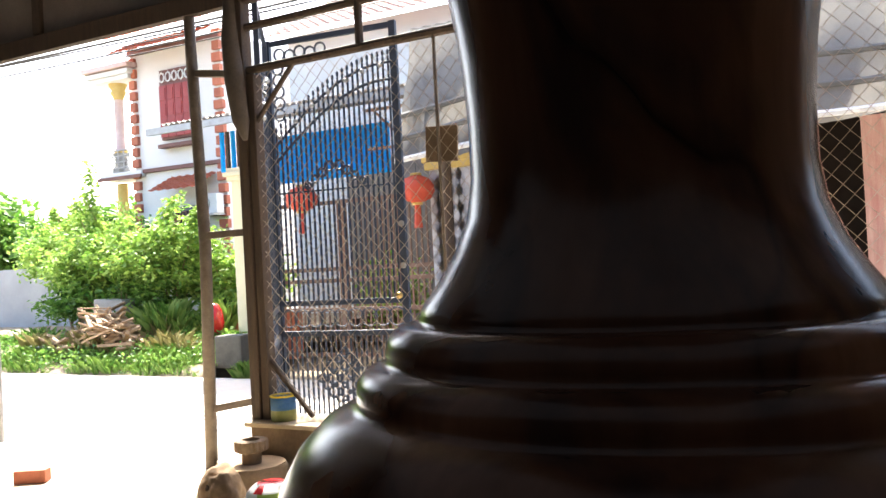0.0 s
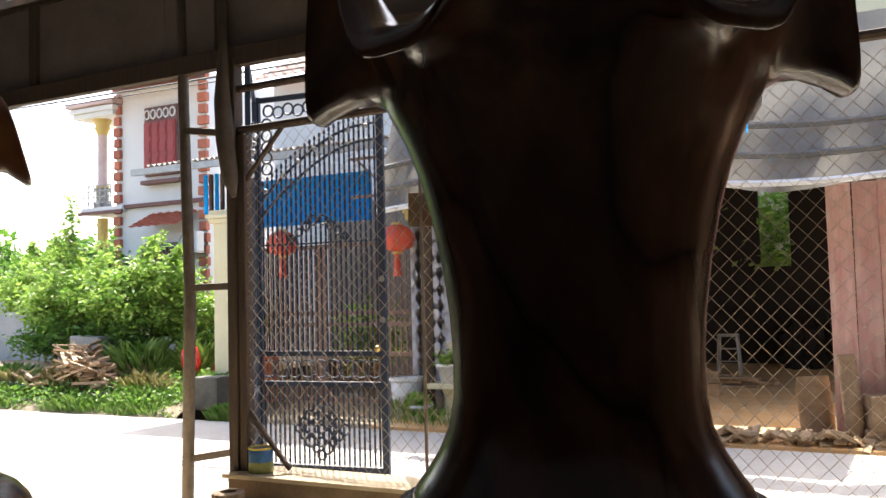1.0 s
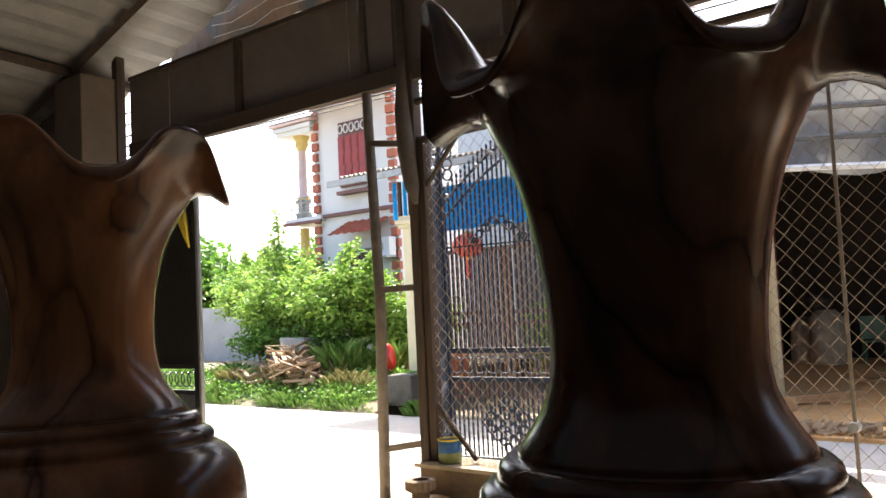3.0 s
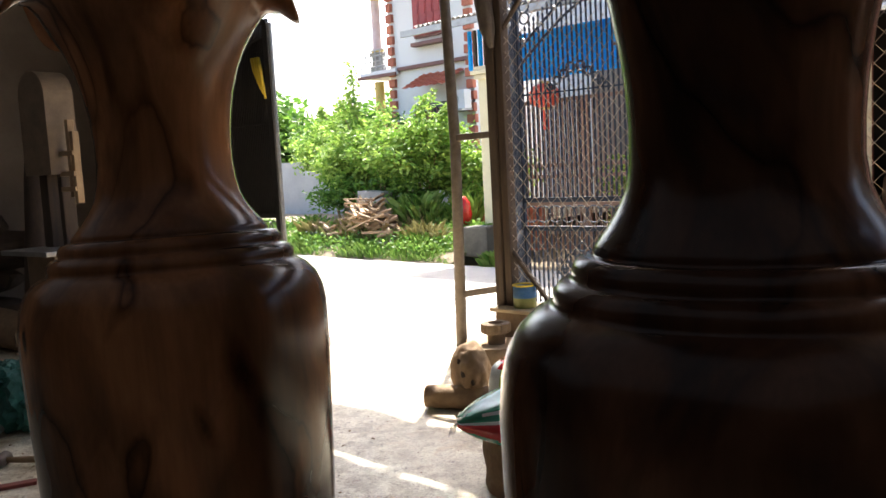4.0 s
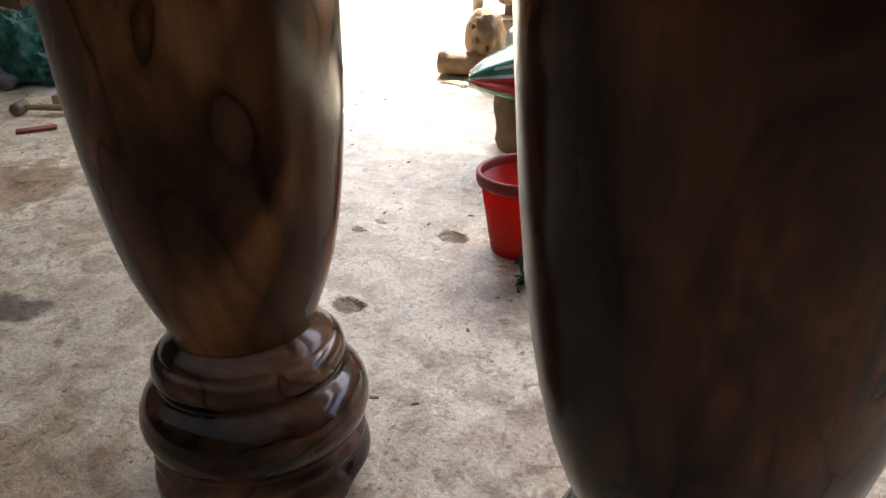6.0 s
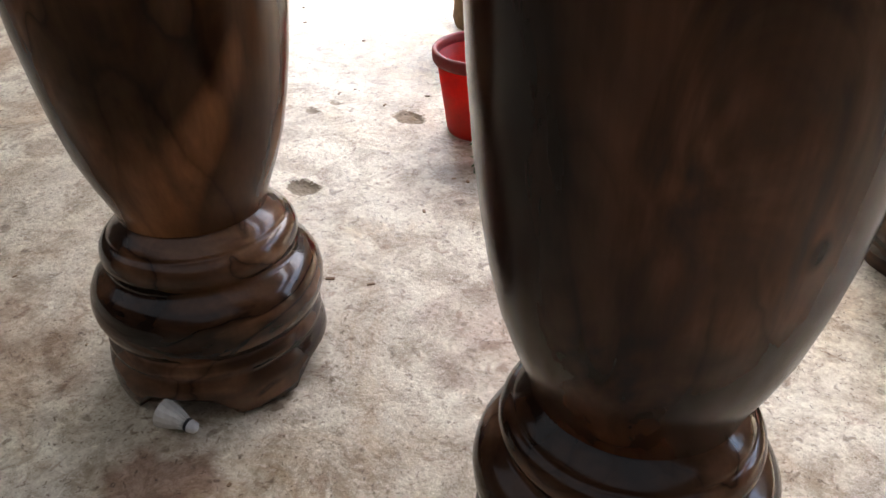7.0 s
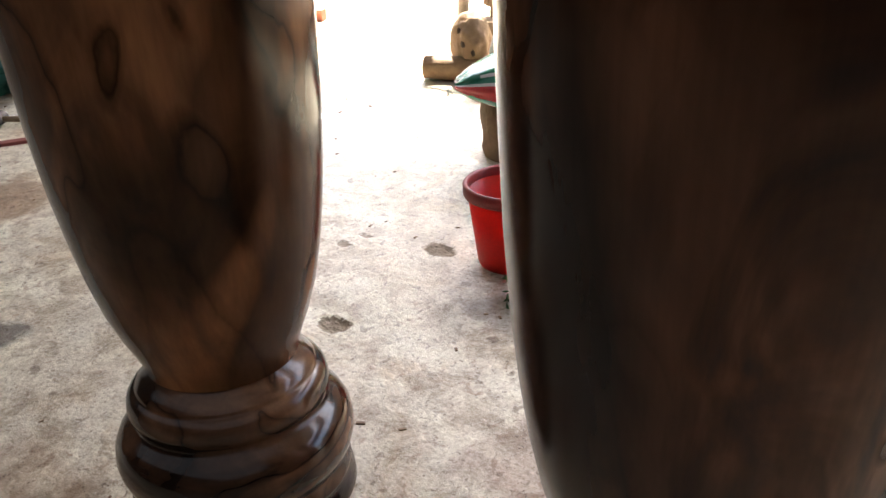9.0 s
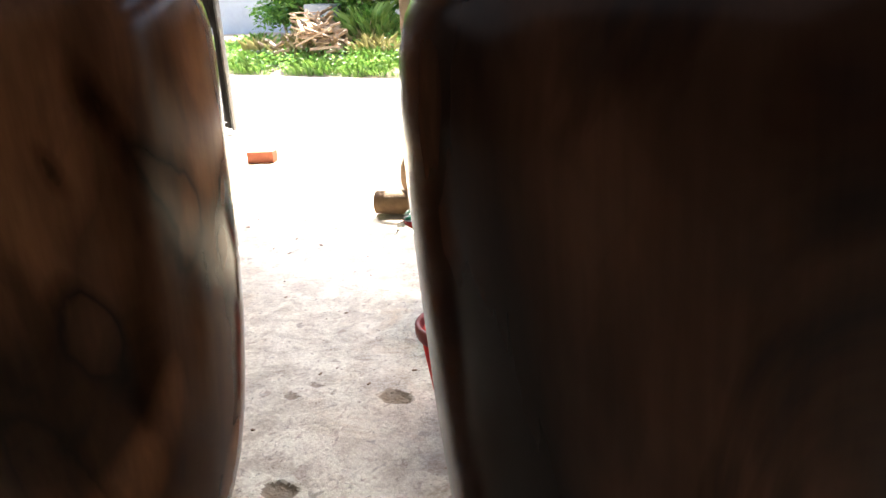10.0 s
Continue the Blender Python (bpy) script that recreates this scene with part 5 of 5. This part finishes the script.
lathe(b, [(0.16, 0), (0.17, 0.1), (0.12, 0.16), (0.115, 1.35), (0.14, 1.42), (0.19, 1.52), (0.16, 1.58), (0.22, 1.72), (0.22, 1.80)], 18)
for v in b.verts:
    v.co += Vector((-12.55, 10.15, 4.42))
for f in b.faces:
    c = f.calc_center_median()
    f.smooth, f.material_index = True, 1 if c.z > 5.72 or c.z < 4.5 else 0
part("column", b, [PINKSTONE, GOLD], house, "pink column with a gilt capital")
b = nb()
lathe(b, [(0.22, 0), (0.22, 0.1), (0.16, 0.2), (0.16, 0.4), (0.22, 0.5)], 12)
for v in b.verts:
    v.co += Vector((-12.55, 10.15, 3.94))
part("column_foot", b, STONE, house)
b = nb()
lathe(b, [(0.18, 0), (0.2, 0.4), (0.14, 0.5), (0.13, 3.2)], 12)
for v in b.verts:
    v.co += Vector((-12.55, 10.15, 0.5))
part("column", b, GOLD, house)
for k in range(4):
    b = nb()
    rod(b, (-12.95, 9.9, 4.06 + 0.14 * k), (-12.0, 9.9, 4.06 + 0.14 * k), 0.016, seg=6)
    part("balcony_rail", b, PALEMETAL, house)
for k in range(6):
    b = nb()
    rod(b, (-12.95 + 0.19 * k, 9.9, 3.93), (-12.95 + 0.19 * k, 9.9, 4.50), 0.016, seg=6)
    part("baluster", b, PALEMETAL, house)
for z, o in ((6.22, 0.0), (6.34, 0.12), (6.48, 0.26)):
    b = nb()
    box(b, -12.5, 10.9, z, 1.35 + o, 2.2 + o, 0.12, bevel=0.02)
    part("cornice", b, PINKSTONE if z > 6.4 else WHITEWALL, house)
ac = thing("air_conditioner", F @ pose(-9.34, 9.74, 2.72), "white outdoor air-conditioner unit on the house", "air conditioner")
b = nb()
box(b, 0, 0, 0.22, 0.55, 0.24, 0.44, bevel=0.015)
part("casing", b, WHITEPLASTIC, ac)
b = nb()
tube(b, [(-0.07 + 0.15 * math.cos(a), -0.13, 0.22 + 0.15 * math.sin(a)) for a in np.linspace(0, math.tau, 17)], 0.012, seg=5)
part("fan_grille", b, STONE, ac)
b = nb()
box(b, 0, 0.05, -0.02, 0.5, 0.5, 0.04)
part("bracket", b, PALEMETAL, ac)

# ---- the neighbour's gateway ----
b = nb()
box(b, -4.58, 5.5, 1.32, 0.42, 0.42, 3.0, bevel=0.015)
pil = thing("gate_pillar", F, "cream-painted gate pillar with a moulded cap", "pillar")
part("shaft", b, CREAM, pil)
for z, w in ((2.84, 0.52), (2.91, 0.60), (2.97, 0.52)):
    b = nb()
    box(b, -4.58, 5.5, z - 0.04, w, w, 0.07, bevel=0.015)
    part("cap", b, CREAM, pil)


def corrugated(name, u0, u1, n0, z0, n1, z1, material, label, pitch=0.11, deep=0.022, cat="sheet"):
    b = nb()
    n = int((u1 - u0) / pitch * 4)
    rows = [[b.verts.new((u0 + (u1 - u0) * i / n, y + deep * math.cos(i * math.pi / 2) * (abs(z1 - z0) > abs(n1 - n0)), z + deep * math.cos(i * math.pi / 2) * (abs(z1 - z0) <= abs(n1 - n0)))) for i in range(n + 1)] for y, z in ((n0, z0), (n1, z1))]
    for i in range(n):
        b.faces.new((rows[0][i], rows[0][i + 1], rows[1][i + 1], rows[1][i]))
    bmesh.ops.solidify(b, geom=b.faces[:], thickness=0.006)
    return solo(name, b, material, F, label, cat)


corrugated("blue_sheet", -4.80, -2.15, 5.62, 2.68, 5.62, 3.40, BLUESHEET, "bright blue corrugated sheet over the gateway")
sl = thing("side_louvre", F, "blue slatted panel above the cream pillar", "panel")
for k in range(4):
    b = nb()
    box(b, -5.06 + 0.11 * k, 5.44, 3.25, 0.05, 0.05, 0.62)
    part("slat", b, BLUESHEET if k % 2 == 0 else OLDTIMBER, sl)
corrugated("awning_roof", -5.78, 2.4, 4.9, 3.70, 7.2, 4.05, ROOFING, "grey corrugated awning roof over the neighbour's gateway", cat="roof")
b = nb()
box(b, -1.9, 4.92, 3.62, 8.4, 0.05, 0.10)
solo("gutter", b, PALEMETAL, F, "grey gutter under the awning edge", "gutter", kind="structure")
truss = thing("awning_truss", F, "brown steel truss under the awning", "truss")
for z in (3.52, 2.98):
    b = nb()
    box(b, -0.6, 5.3, z, 3.4, 0.04, 0.04)
    part("chord", b, BROWNGATE, truss)
for k in range(6):
    b = nb()
    rod(b, (-2.2 + 0.56 * k, 5.3, 2.98 if k % 2 else 3.52), (-1.64 + 0.56 * k, 5.3, 3.52 if k % 2 else 2.98), 0.018, seg=6)
    part("web", b, BROWNGATE, truss)

bg = thing("brown_gate", F @ pose(-4.70, 5.75, 0.0), "brown steel double gate with upright bars", "gate")
for x in (0.04, 1.55, 1.63, 3.14):
    b = nb()
    box(b, x, 0, 1.2, 0.07, 0.05, 2.35)
    part("stile", b, BROWNGATE, bg)
for z in (0.08, 0.75, 1.18, 1.35, 2.34):
    b = nb()
    box(b, 1.6, 0, z, 3.1, 0.04, 0.06)
    part("rail", b, BROWNGATE, bg)
for k in range(34):
    b = nb()
    box(b, 0.10 + 0.091 * k, 0, 1.2, 0.025, 0.02, 2.3)
    part("bar", b, BROWNGATE, bg)
wall("yard_wall", -3.4, 9.0, 1.7, 3.4, 0.2, 3.4, mat("dim_yard_wall", (0.20, 0.17, 0.15), (0.28, 0.25, 0.22), 0.9, scale=1.5), "dim wall at the back of the neighbour's yard")
shrub("potted_shrub", -3.2, 7.2, 0.9, 0.5, 0.4, 0.5, 40, 40, 0.05, 21, "green shrub in the neighbour's yard", ground=0.0)
g2 = thing("brown_gate", F @ pose(-0.80, 5.60, 0.0), "brown steel side gate with upright bars", "gate")
for x in (0.03, 1.25):
    b = nb()
    box(b, x, 0, 1.3, 0.06, 0.05, 2.5)
    part("stile", b, BROWNGATE, g2)
for z in (0.7, 1.4, 2.5):
    b = nb()
    box(b, 0.64, 0, z, 1.2, 0.04, 0.05)
    part("rail", b, BROWNGATE, g2)
for k in range(12):
    b = nb()
    box(b, 0.10 + 0.1 * k, 0, 1.3, 0.03, 0.02, 2.4)
    part("bar", b, BROWNGATE, g2)
col = thing("tiled_pillar", F @ pose(-1.03, 5.45, 0.0), "pillar clad in grey and white diamond tiles", "pillar")
b = nb()
box(b, 0, 0, 1.28, 0.60, 0.44, 2.64)
part("core", b, GROUT, col)
proto = nb()
for v_ in [(0, 0, 0.105), (-0.062, 0, 0), (0, 0, -0.105), (0.062, 0, 0)]:
    proto.verts.new(v_)
proto.verts.ensure_lookup_table()
proto.faces.new(proto.verts[:])
bmesh.ops.solidify(proto, geom=proto.faces[:], thickness=0.006)
tile_mesh = bpy.data.meshes.new("tile")
proto.to_mesh(tile_mesh)
proto.free()
tile_mesh.materials.append(PEBBLE)
for j in range(23):
    for i in range(5):
        x = -0.24 + 0.125 * i - (0.0625 if j % 2 else 0)
        if -0.27 < x < 0.27:
            tl_ = new("tile", tile_mesh)
            tl_.parent = col
            tl_.location = (x, -0.226, 0.13 + 0.108 * j)
for z, w in ((2.64, 0.70), (2.74, 0.78)):
    b = nb()
    box(b, 0, 0, z, w, 0.54, 0.10, bevel=0.015)
    part("cap", b, GOLD, col, "gold-painted cap")
for u, n, z, r in ((-3.57, 5.40, 2.39, 0.24), (-1.46, 5.10, 2.34, 0.23)):
    t = thing("red_lantern", F @ pose(u, n, z), "round red cloth lantern with a tassel", "lantern", "hanging lanterns")
    b = nb()
    lathe(b, [(0.06, 0.19), (0.16, 0.15), (0.225, 0.06), (0.235, -0.02), (0.19, -0.12), (0.07, -0.17)], 28, lambda a, rr, zz, i: (rr * (r / 0.235) * (1 + 0.035 * math.cos(14 * a)), zz))
    part("shade", b, LANTERN, t, smooth=True)
    for z0, z1 in ((0.19, 0.22), (-0.20, -0.17)):
        b = nb()
        rod(b, (0, 0, z0), (0, 0, z1), 0.075, seg=14)
        part("ring", b, GOLD, t)
    b = nb()
    rod(b, (0, 0, -0.20), (0, 0, -0.50), 0.035, 0.06, seg=10)
    part("tassel", b, LANTERN, t)
    b = nb()
    rod(b, (0, 0, 0.22), (0, 0, 0.66 if n > 5.3 else 0.62), 0.004, seg=4)
    part("cord", b, BLACK, t)
wb = thing("white_bucket", F @ pose(-1.31, 5.0, -0.02) @ Matrix.Diagonal((1.25, 1.25, 1.3, 1)), "dirty white plastic bucket by the gate", "bucket")
b = nb()
lathe(b, [(0.001, 0.0), (0.13, 0.0), (0.17, 0.40), (0.165, 0.40), (0.125, 0.01), (0.001, 0.01)], 24)
part("shell", b, WHITEPLASTIC, wb, smooth=True)
b = nb()
lathe(b, [(0.168, 0.37), (0.185, 0.38), (0.185, 0.41), (0.165, 0.41)], 24)
part("rim", b, WHITEPLASTIC, wb)
st = thing("stone_stool", F @ pose(-0.62, 4.95, -0.04), "cream cement stool carrying a plant pot", "stool")
b = nb()
box(b, 0, 0, 0.46, 0.56, 0.36, 0.07, bevel=0.012)
part("top", b, CREAM, st)
b = nb()
lathe(b, [(0.15, 0.0), (0.15, 0.06), (0.10, 0.14), (0.10, 0.34), (0.15, 0.43)], 16, close=True)
part("leg", b, CREAM, st)
for u, n, z in ((-0.66, 4.95, 0.455), (-0.95, 4.70, -0.04)):
    t = thing("potted_plant", F @ pose(u, n, z), "small green plant in a white pot", "potted plant", "potted plants")
    b = nb()
    lathe(b, [(0.001, 0.0), (0.10, 0.0), (0.15, 0.20), (0.165, 0.20), (0.165, 0.24), (0.14, 0.24), (0.13, 0.19), (0.001, 0.19)], 20)
    part("pot", b, WHITEPLASTIC, t, smooth=True)
    rng = np.random.default_rng(int(100 * abs(u)))
    sp = crown_spots(rng, 0, 0, 0.30, 0.15, 0.15, 0.08, 16, 26, 0.04)
    ob = leaves("foliage", sp, 0.03, LEAF, rng)
    ob.parent = t
grass("weeds_by_gate", 700, -1.4, 0.2, 4.3, 4.8, 0.22, GRASS, 14, "weeds growing at the foot of the pillar")
wall("side_wall", -0.35, 5.30, 0.45, 0.9, 0.2, 1.0, CREAM, "low cream garden wall")

# houses behind
h2 = thing("pale_house", F, "pale plastered house with a faded tile roof", "house")
b = nb()
box(b, -4.3, 12.0, 3.0, 5.0, 5.0, 6.4)
part("wall", b, mat("pale_blue_plaster", (0.62, 0.66, 0.70), (0.70, 0.73, 0.76), 0.85, scale=0.8), h2)
tiled("roof", -7.0, -1.6, 8.9, 6.05, 12.2, 7.9, PALETILE, h2, 14)
b = nb()
box(b, 3.0, 18.0, 4.6, 9.0, 3.0, 9.4)
part("wall", b, CREAM, h2)
b = nb()
box(b, 0.6, 16.45, 6.6, 1.5, 0.12, 1.9, bevel=0.01)
w3 = part("window", b, REDPAINT, h2)
b = nb()
box(b, 0.6, 16.38, 6.6, 1.2, 0.04, 1.6)
part("pane", b, GLASSY, w3)
bal = thing("lattice_balcony", F, "white lattice parapet with red brick ends", "parapet")
for k in range(10):
    b = nb()
    box(b, -1.35 + 0.15 * k, 7.2, 4.62, 0.05, 0.06, 0.78)
    part("upright", b, WHITEWALL, bal)
for k in range(5):
    b = nb()
    box(b, -0.66, 7.2, 4.30 + 0.17 * k, 1.5, 0.05, 0.05)
    part("crossbar", b, WHITEWALL, bal)
for u in (-1.55, 0.2):
    b = nb()
    box(b, u, 7.2, 4.62, 0.24, 0.2, 0.84, bevel=0.01)
    part("end_pier", b, REDBRICK, bal)
b = nb()
box(b, -0.66, 7.6, 4.13, 2.2, 1.0, 0.14)
part("slab", b, WHITEWALL, bal)
b = nb()
for x in (-1.7, 0.35):
    rod(b, (x, 7.2, -0.1), (x, 7.2, 4.1), 0.09, seg=10)
part("prop", b, CREAM, bal)

# overhead cables
rng = np.random.default_rng(77)
for k in range(11):
    z, n = 4.75 + 0.10 * k + rng.uniform(-0.04, 0.04), 4.5 + rng.uniform(-0.3, 0.3)
    sag = rng.uniform(0.2, 0.5)
    b = nb()
    tube(b, [(-18 + 2.2 * i, n, z + 0.2 - sag * math.sin(math.pi * i / 16)) for i in range(17)], 0.010 + 0.006 * (k % 3), seg=4)
    solo("overhead_cable", b, BLACK, F, "black overhead cable along the road", "cable", "overhead cables")
for u in (-18.0, 17.2):
    b = nb()
    rod(b, (u, 4.5, -0.2), (u, 4.5, 7.0), 0.16, 0.11, seg=12)
    solo("utility_pole", b, GREYWALL, F, "grey concrete utility pole", "pole", "utility poles")

# ---- open shed across the road ----
b = nb()
box(b, 5.0, 9.2, -0.07, 12.9, 9.9, 0.10)
solo("shed_floor", b, SAND, F, "ochre sawdust-covered floor of the open shed", "floor", kind="structure")
wall("shed_wall_rear_left", 0.45, 14.1, 1.9, 3.7, 0.2, 4.0, SHED_SHADE, "rear wall of the open shed, shade in its colour")
wall("shed_wall_rear_right", 7.2, 14.1, 1.9, 8.6, 0.2, 4.0, SHED_SHADE, "rear wall of the open shed, shade in its colour")
wall("shed_wall_rear_low", 2.6, 14.1, 0.95, 0.6, 0.2, 2.1, SHED_SHADE, "rear wall below the shed window, shade in its colour")
wall("shed_wall_left", -1.45, 10.0, 1.9, 0.2, 8.0, 4.0, SHED_SHADE, "side wall of the open shed, shade in its colour")
wall("shed_wall_right", 11.5, 9.5, 1.9, 0.2, 9.0, 4.0, SHED_SHADE, "side wall of the open shed, shade in its colour")
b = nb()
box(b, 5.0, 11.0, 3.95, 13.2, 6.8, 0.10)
solo("shed_roof", b, SHED_SHADE, F, "unseen near-black roof added to shade the open shed's rear", "roof", kind="structure")
for u in (-0.9, 7.5):
    b = nb()
    rod(b, (u, 4.9, -0.05), (u, 4.9, 3.9), 0.06, seg=10)
    solo("shed_post", b, OLDTIMBER, F, "rough timber post of the open shed", "post", "shed posts", "structure")
# tarpaulin: hung from the roof edge with folds and a sagging hem
b = nb()
NU, NZ = 120, 14
rows = []
for j in range(NZ + 1):
    k = j / NZ
    row = []
    for i in range(NU + 1):
        u = -1.2 + 10.8 * i / NU
        hem = 2.62 + 0.10 * math.sin(u * 1.1 + 0.6) + 0.03 * math.sin(u * 5)
        z = 4.35 + (hem - 4.35) * k
        y = 4.75 - 0.55 * k + 0.06 * math.sin(u * 7 + k * 5) * k + 0.10 * math.sin(k * 9 + u * 0.8) * k * (1 - k) * 2 + 0.03 * math.cos(u * 34)
        row.append(b.verts.new((u, y, z)))
    rows.append(row)
for p, q in zip(rows, rows[1:]):
    for i in range(NU):
        b.faces.new((p[i], p[i + 1], q[i + 1], q[i]))
tp = thing("tarpaulin", F, "sagging grey tarpaulin awning with folds", "tarpaulin")
part("cloth", b, TARP, tp, smooth=True)
for k, off in ((0.97, 0.0), (0.80, 0.05), (0.62, 0.08)):
    b = nb()
    tube(b, [(u, 4.70 - 0.55 * k - 0.05, 4.35 + (2.62 + 0.10 * math.sin(u * 1.1 + 0.6 + off * 4) - 4.35) * k + off * math.sin(u)) for u in np.linspace(-1.2, 9.6, 40)], [0.035] * 40, seg=6)
    part("rolled_fold", b, TARP if k < 0.9 else WHITEPLASTIC, tp)
b = nb()
tube(b, [(3.15, 4.05, 3.75), (3.17, 4.03, 3.4), (3.14, 4.04, 3.1)], 0.008, seg=5)
part("tie_cord", b, BLUESHEET, tp, "blue tie cord")
boards = thing("board_stack", F, "tall pinkish boards standing against the shed", "boards")
for k in range(6):
    b = nb()
    box(b, 3.92 + 0.245 * k, 4.95 + 0.012 * (k % 2), 1.30, 0.24, 0.03, 2.66 + 0.01 * (k % 3), rot=(-2, 0.4 * (k % 2), 0), bevel=0.004)
    part("board", b, PINKBOARD, boards)
lean = thing("leaning_planks", F, "weathered planks leaning against the boards", "planks")
for k in range(9):
    b = nb()
    box(b, 4.62 + 0.10 * k, 4.62 - 0.02 * (k % 3), 0.80, 0.13, 0.03, 1.75, rot=(-8, 20 - 1.5 * (k % 4), 0), bevel=0.003)
    part("plank", b, OLDTIMBER if k % 3 else RAWWOOD, lean)
log("wood_block", (3.62, 5.0, -0.02), (3.58, 5.05, 0.60), 0.17, "pale stump block before the shed")
log("wood_block", (3.98, 4.62, -0.02), (3.92, 4.72, 0.85), 0.09, "pale upright log leaning on the boards")
b = nb()
box(b, 4.25, 4.62, 0.30, 0.34, 0.3, 0.34, rot=(0, 0, 14), bevel=0.015)
box(b, 4.25, 4.62, 0.055, 0.40, 0.3, 0.15, rot=(0, 0, 8), bevel=0.01)
solo("squared_block", b, BARK, F, "squared grey timber block before the boards", "block")
b = nb()
rng = np.random.default_rng(55)
for i in range(420):
    u, n = rng.uniform(1.2, 7.5), 4.30 + abs(rng.normal()) * 0.28
    s = rng.uniform(0.03, 0.13)
    box(b, u, n, 0.0 + rng.uniform(0, 0.10) * max(0, 1 - (n - 4.3)), s * 2, s * 0.6, s * 0.3, rot=(rng.uniform(-30, 30), rng.uniform(-30, 30), rng.uniform(0, 180)))
solo("wood_scraps", b, RAWWOOD, F, "scattered wood scraps along the shed's edge", "scraps", kind="stuff")
hp = thing("plank_heap", F @ pose(1.75, 9.6, -0.02), "low heap of sawn planks on the shed floor", "planks")
for i in range(16):
    b = nb()
    box(b, rng.normal() * 0.25, rng.normal() * 0.25, 0.03 + 0.045 * (i // 4), rng.uniform(0.7, 1.3), 0.16, 0.04, rot=(0, rng.uniform(-3, 3), rng.uniform(-25, 25)))
    part("plank", b, RAWWOOD, hp)
bl = thing("block_stack", F @ pose(1.96, 8.4, -0.02), "stack of orange-brown wooden blocks", "blocks")
for i in (0, 1):
    b = nb()
    box(b, 0, 0, 0.09 + 0.18 * i, 0.42 - 0.1 * i, 0.30, 0.17, rot=(0, 0, 24 * i), bevel=0.01)
    part("block", b, RAWWOOD, bl)
b = nb()
box(b, 1.00, 6.7, 0.075, 1.1, 0.14, 0.10, rot=(0, -4, 24), bevel=0.008)
solo("pale_beam", b, RAWWOOD, F, "pale new timber beam lying on the floor", "beam")
b = nb()
box(b, 0.72, 6.0, 0.07, 0.42, 0.16, 0.18, rot=(0, 0, 25), bevel=0.01)
solo("timber_block", b, RAWWOOD, F, "short pale timber block on the floor", "block")
for u, n, h, r in ((-0.36, 12.6, 1.05, 0.33), (-0.85, 12.9, 0.9, 0.28)):
    b = nb()
    lathe(b, [(r * 0.9, 0.0), (r, 0.08), (r * 1.02, h * 0.5), (r * 0.92, h * 0.85), (r * 0.5, h)], 22, lambda a, rr, zz, i: (rr * (1 + 0.10 * noise.noise(Vector((math.cos(a) * 2, math.sin(a) * 2, zz * 3 + u)))), zz), close=True)
    solo("grain_sack", b, WOVEN, F @ pose(u, n, -0.02), "full pale woven sack standing in the shed", "sack", "sacks in the shed", smooth=True)
b = nb()
lump(b, -0.52, 12.7, 1.20, 0.26, 0.22, 0.22, 0.35, 2.2, 6, sub=3)
solo("black_bag", b, BLACK, F, "black plastic bag on top of the sacks", "bag", smooth=True)
b = nb()
box(b, -1.28, 11.0, 1.9, 0.05, 3.6, 3.8, bevel=0.004)
solo("red_partition", b, REDBOARD, F, "dark red boarded partition in the shed", "partition", kind="structure")
ch = thing("green_chair", F @ pose(0.47, 12.7, -0.02, 0, 0, 20), "dark green plastic chair in the shed", "chair")
GREENPL = mat("dark_green_plastic", (0.012, 0.10, 0.05), (0.02, 0.13, 0.07), 0.4, scale=6, bump=0.02)
b = nb()
box(b, 0, 0, 0.43, 0.46, 0.44, 0.03, bevel=0.01)
part("seat", b, GREENPL, ch)
b = nb()
box(b, 0, 0.22, 0.68, 0.44, 0.03, 0.44, rot=(-8, 0, 0), bevel=0.01)
part("backrest", b, GREENPL, ch)
for x in (-0.2, 0.2):
    for y in (-0.19, 0.19):
        b = nb()
        rod(b, (x, y, 0), (x * 0.95, y * 0.95, 0.42), 0.022, seg=8)
        part("leg", b, GREENPL, ch)
sto = thing("metal_stool", F @ pose(1.9, 11.6, -0.02), "pale metal work stool in the shed", "stool")
b = nb()
box(b, 0, 0, 0.72, 0.36, 0.30, 0.04, bevel=0.006)
part("seat", b, PALEMETAL, sto)
for x in (-0.16, 0.16):
    for y in (-0.13, 0.13):
        b = nb()
        rod(b, (x * 1.25, y * 1.25, 0), (x, y, 0.70), 0.02, seg=6)
        part("leg", b, PALEMETAL, sto)
for z in (0.25, 0.48):
    b = nb()
    rod(b, (-0.18, -0.15, z), (0.18, -0.15, z), 0.014, seg=6)
    part("rung", b, PALEMETAL, sto)
heap = thing("timber_offcut_heap", F, "heap of offcuts coloured near-black for the rear's shade", "offcuts")
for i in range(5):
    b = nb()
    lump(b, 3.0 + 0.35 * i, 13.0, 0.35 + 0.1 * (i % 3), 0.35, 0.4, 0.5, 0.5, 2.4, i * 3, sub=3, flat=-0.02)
    part("offcut", b, SHED_SHADE, heap)
shrub("garden_tree", 2.4, 15.2, 2.4, 1.6, 0.8, 1.9, 90, 60, 0.10, 61, "green tree behind the shed window", spread=0.25, ground=-0.1)

# far trees closing the view along the road
for i, (u, n, z, sx) in enumerate(((-22, 12, 2.6, 3.0), (-27, 9, 3.0, 3.5), (-18, 16, 2.4, 2.6), (-32, 14, 3.0, 4.0), (14, 19, 3.0, 4.0))):
    shrub("far_tree", u, n, z, sx, 2.0, 1.6, 130, 60, 0.16, 70 + i, "distant green tree along the road", LEAF_DARK, spread=0.4, ground=-0.1)
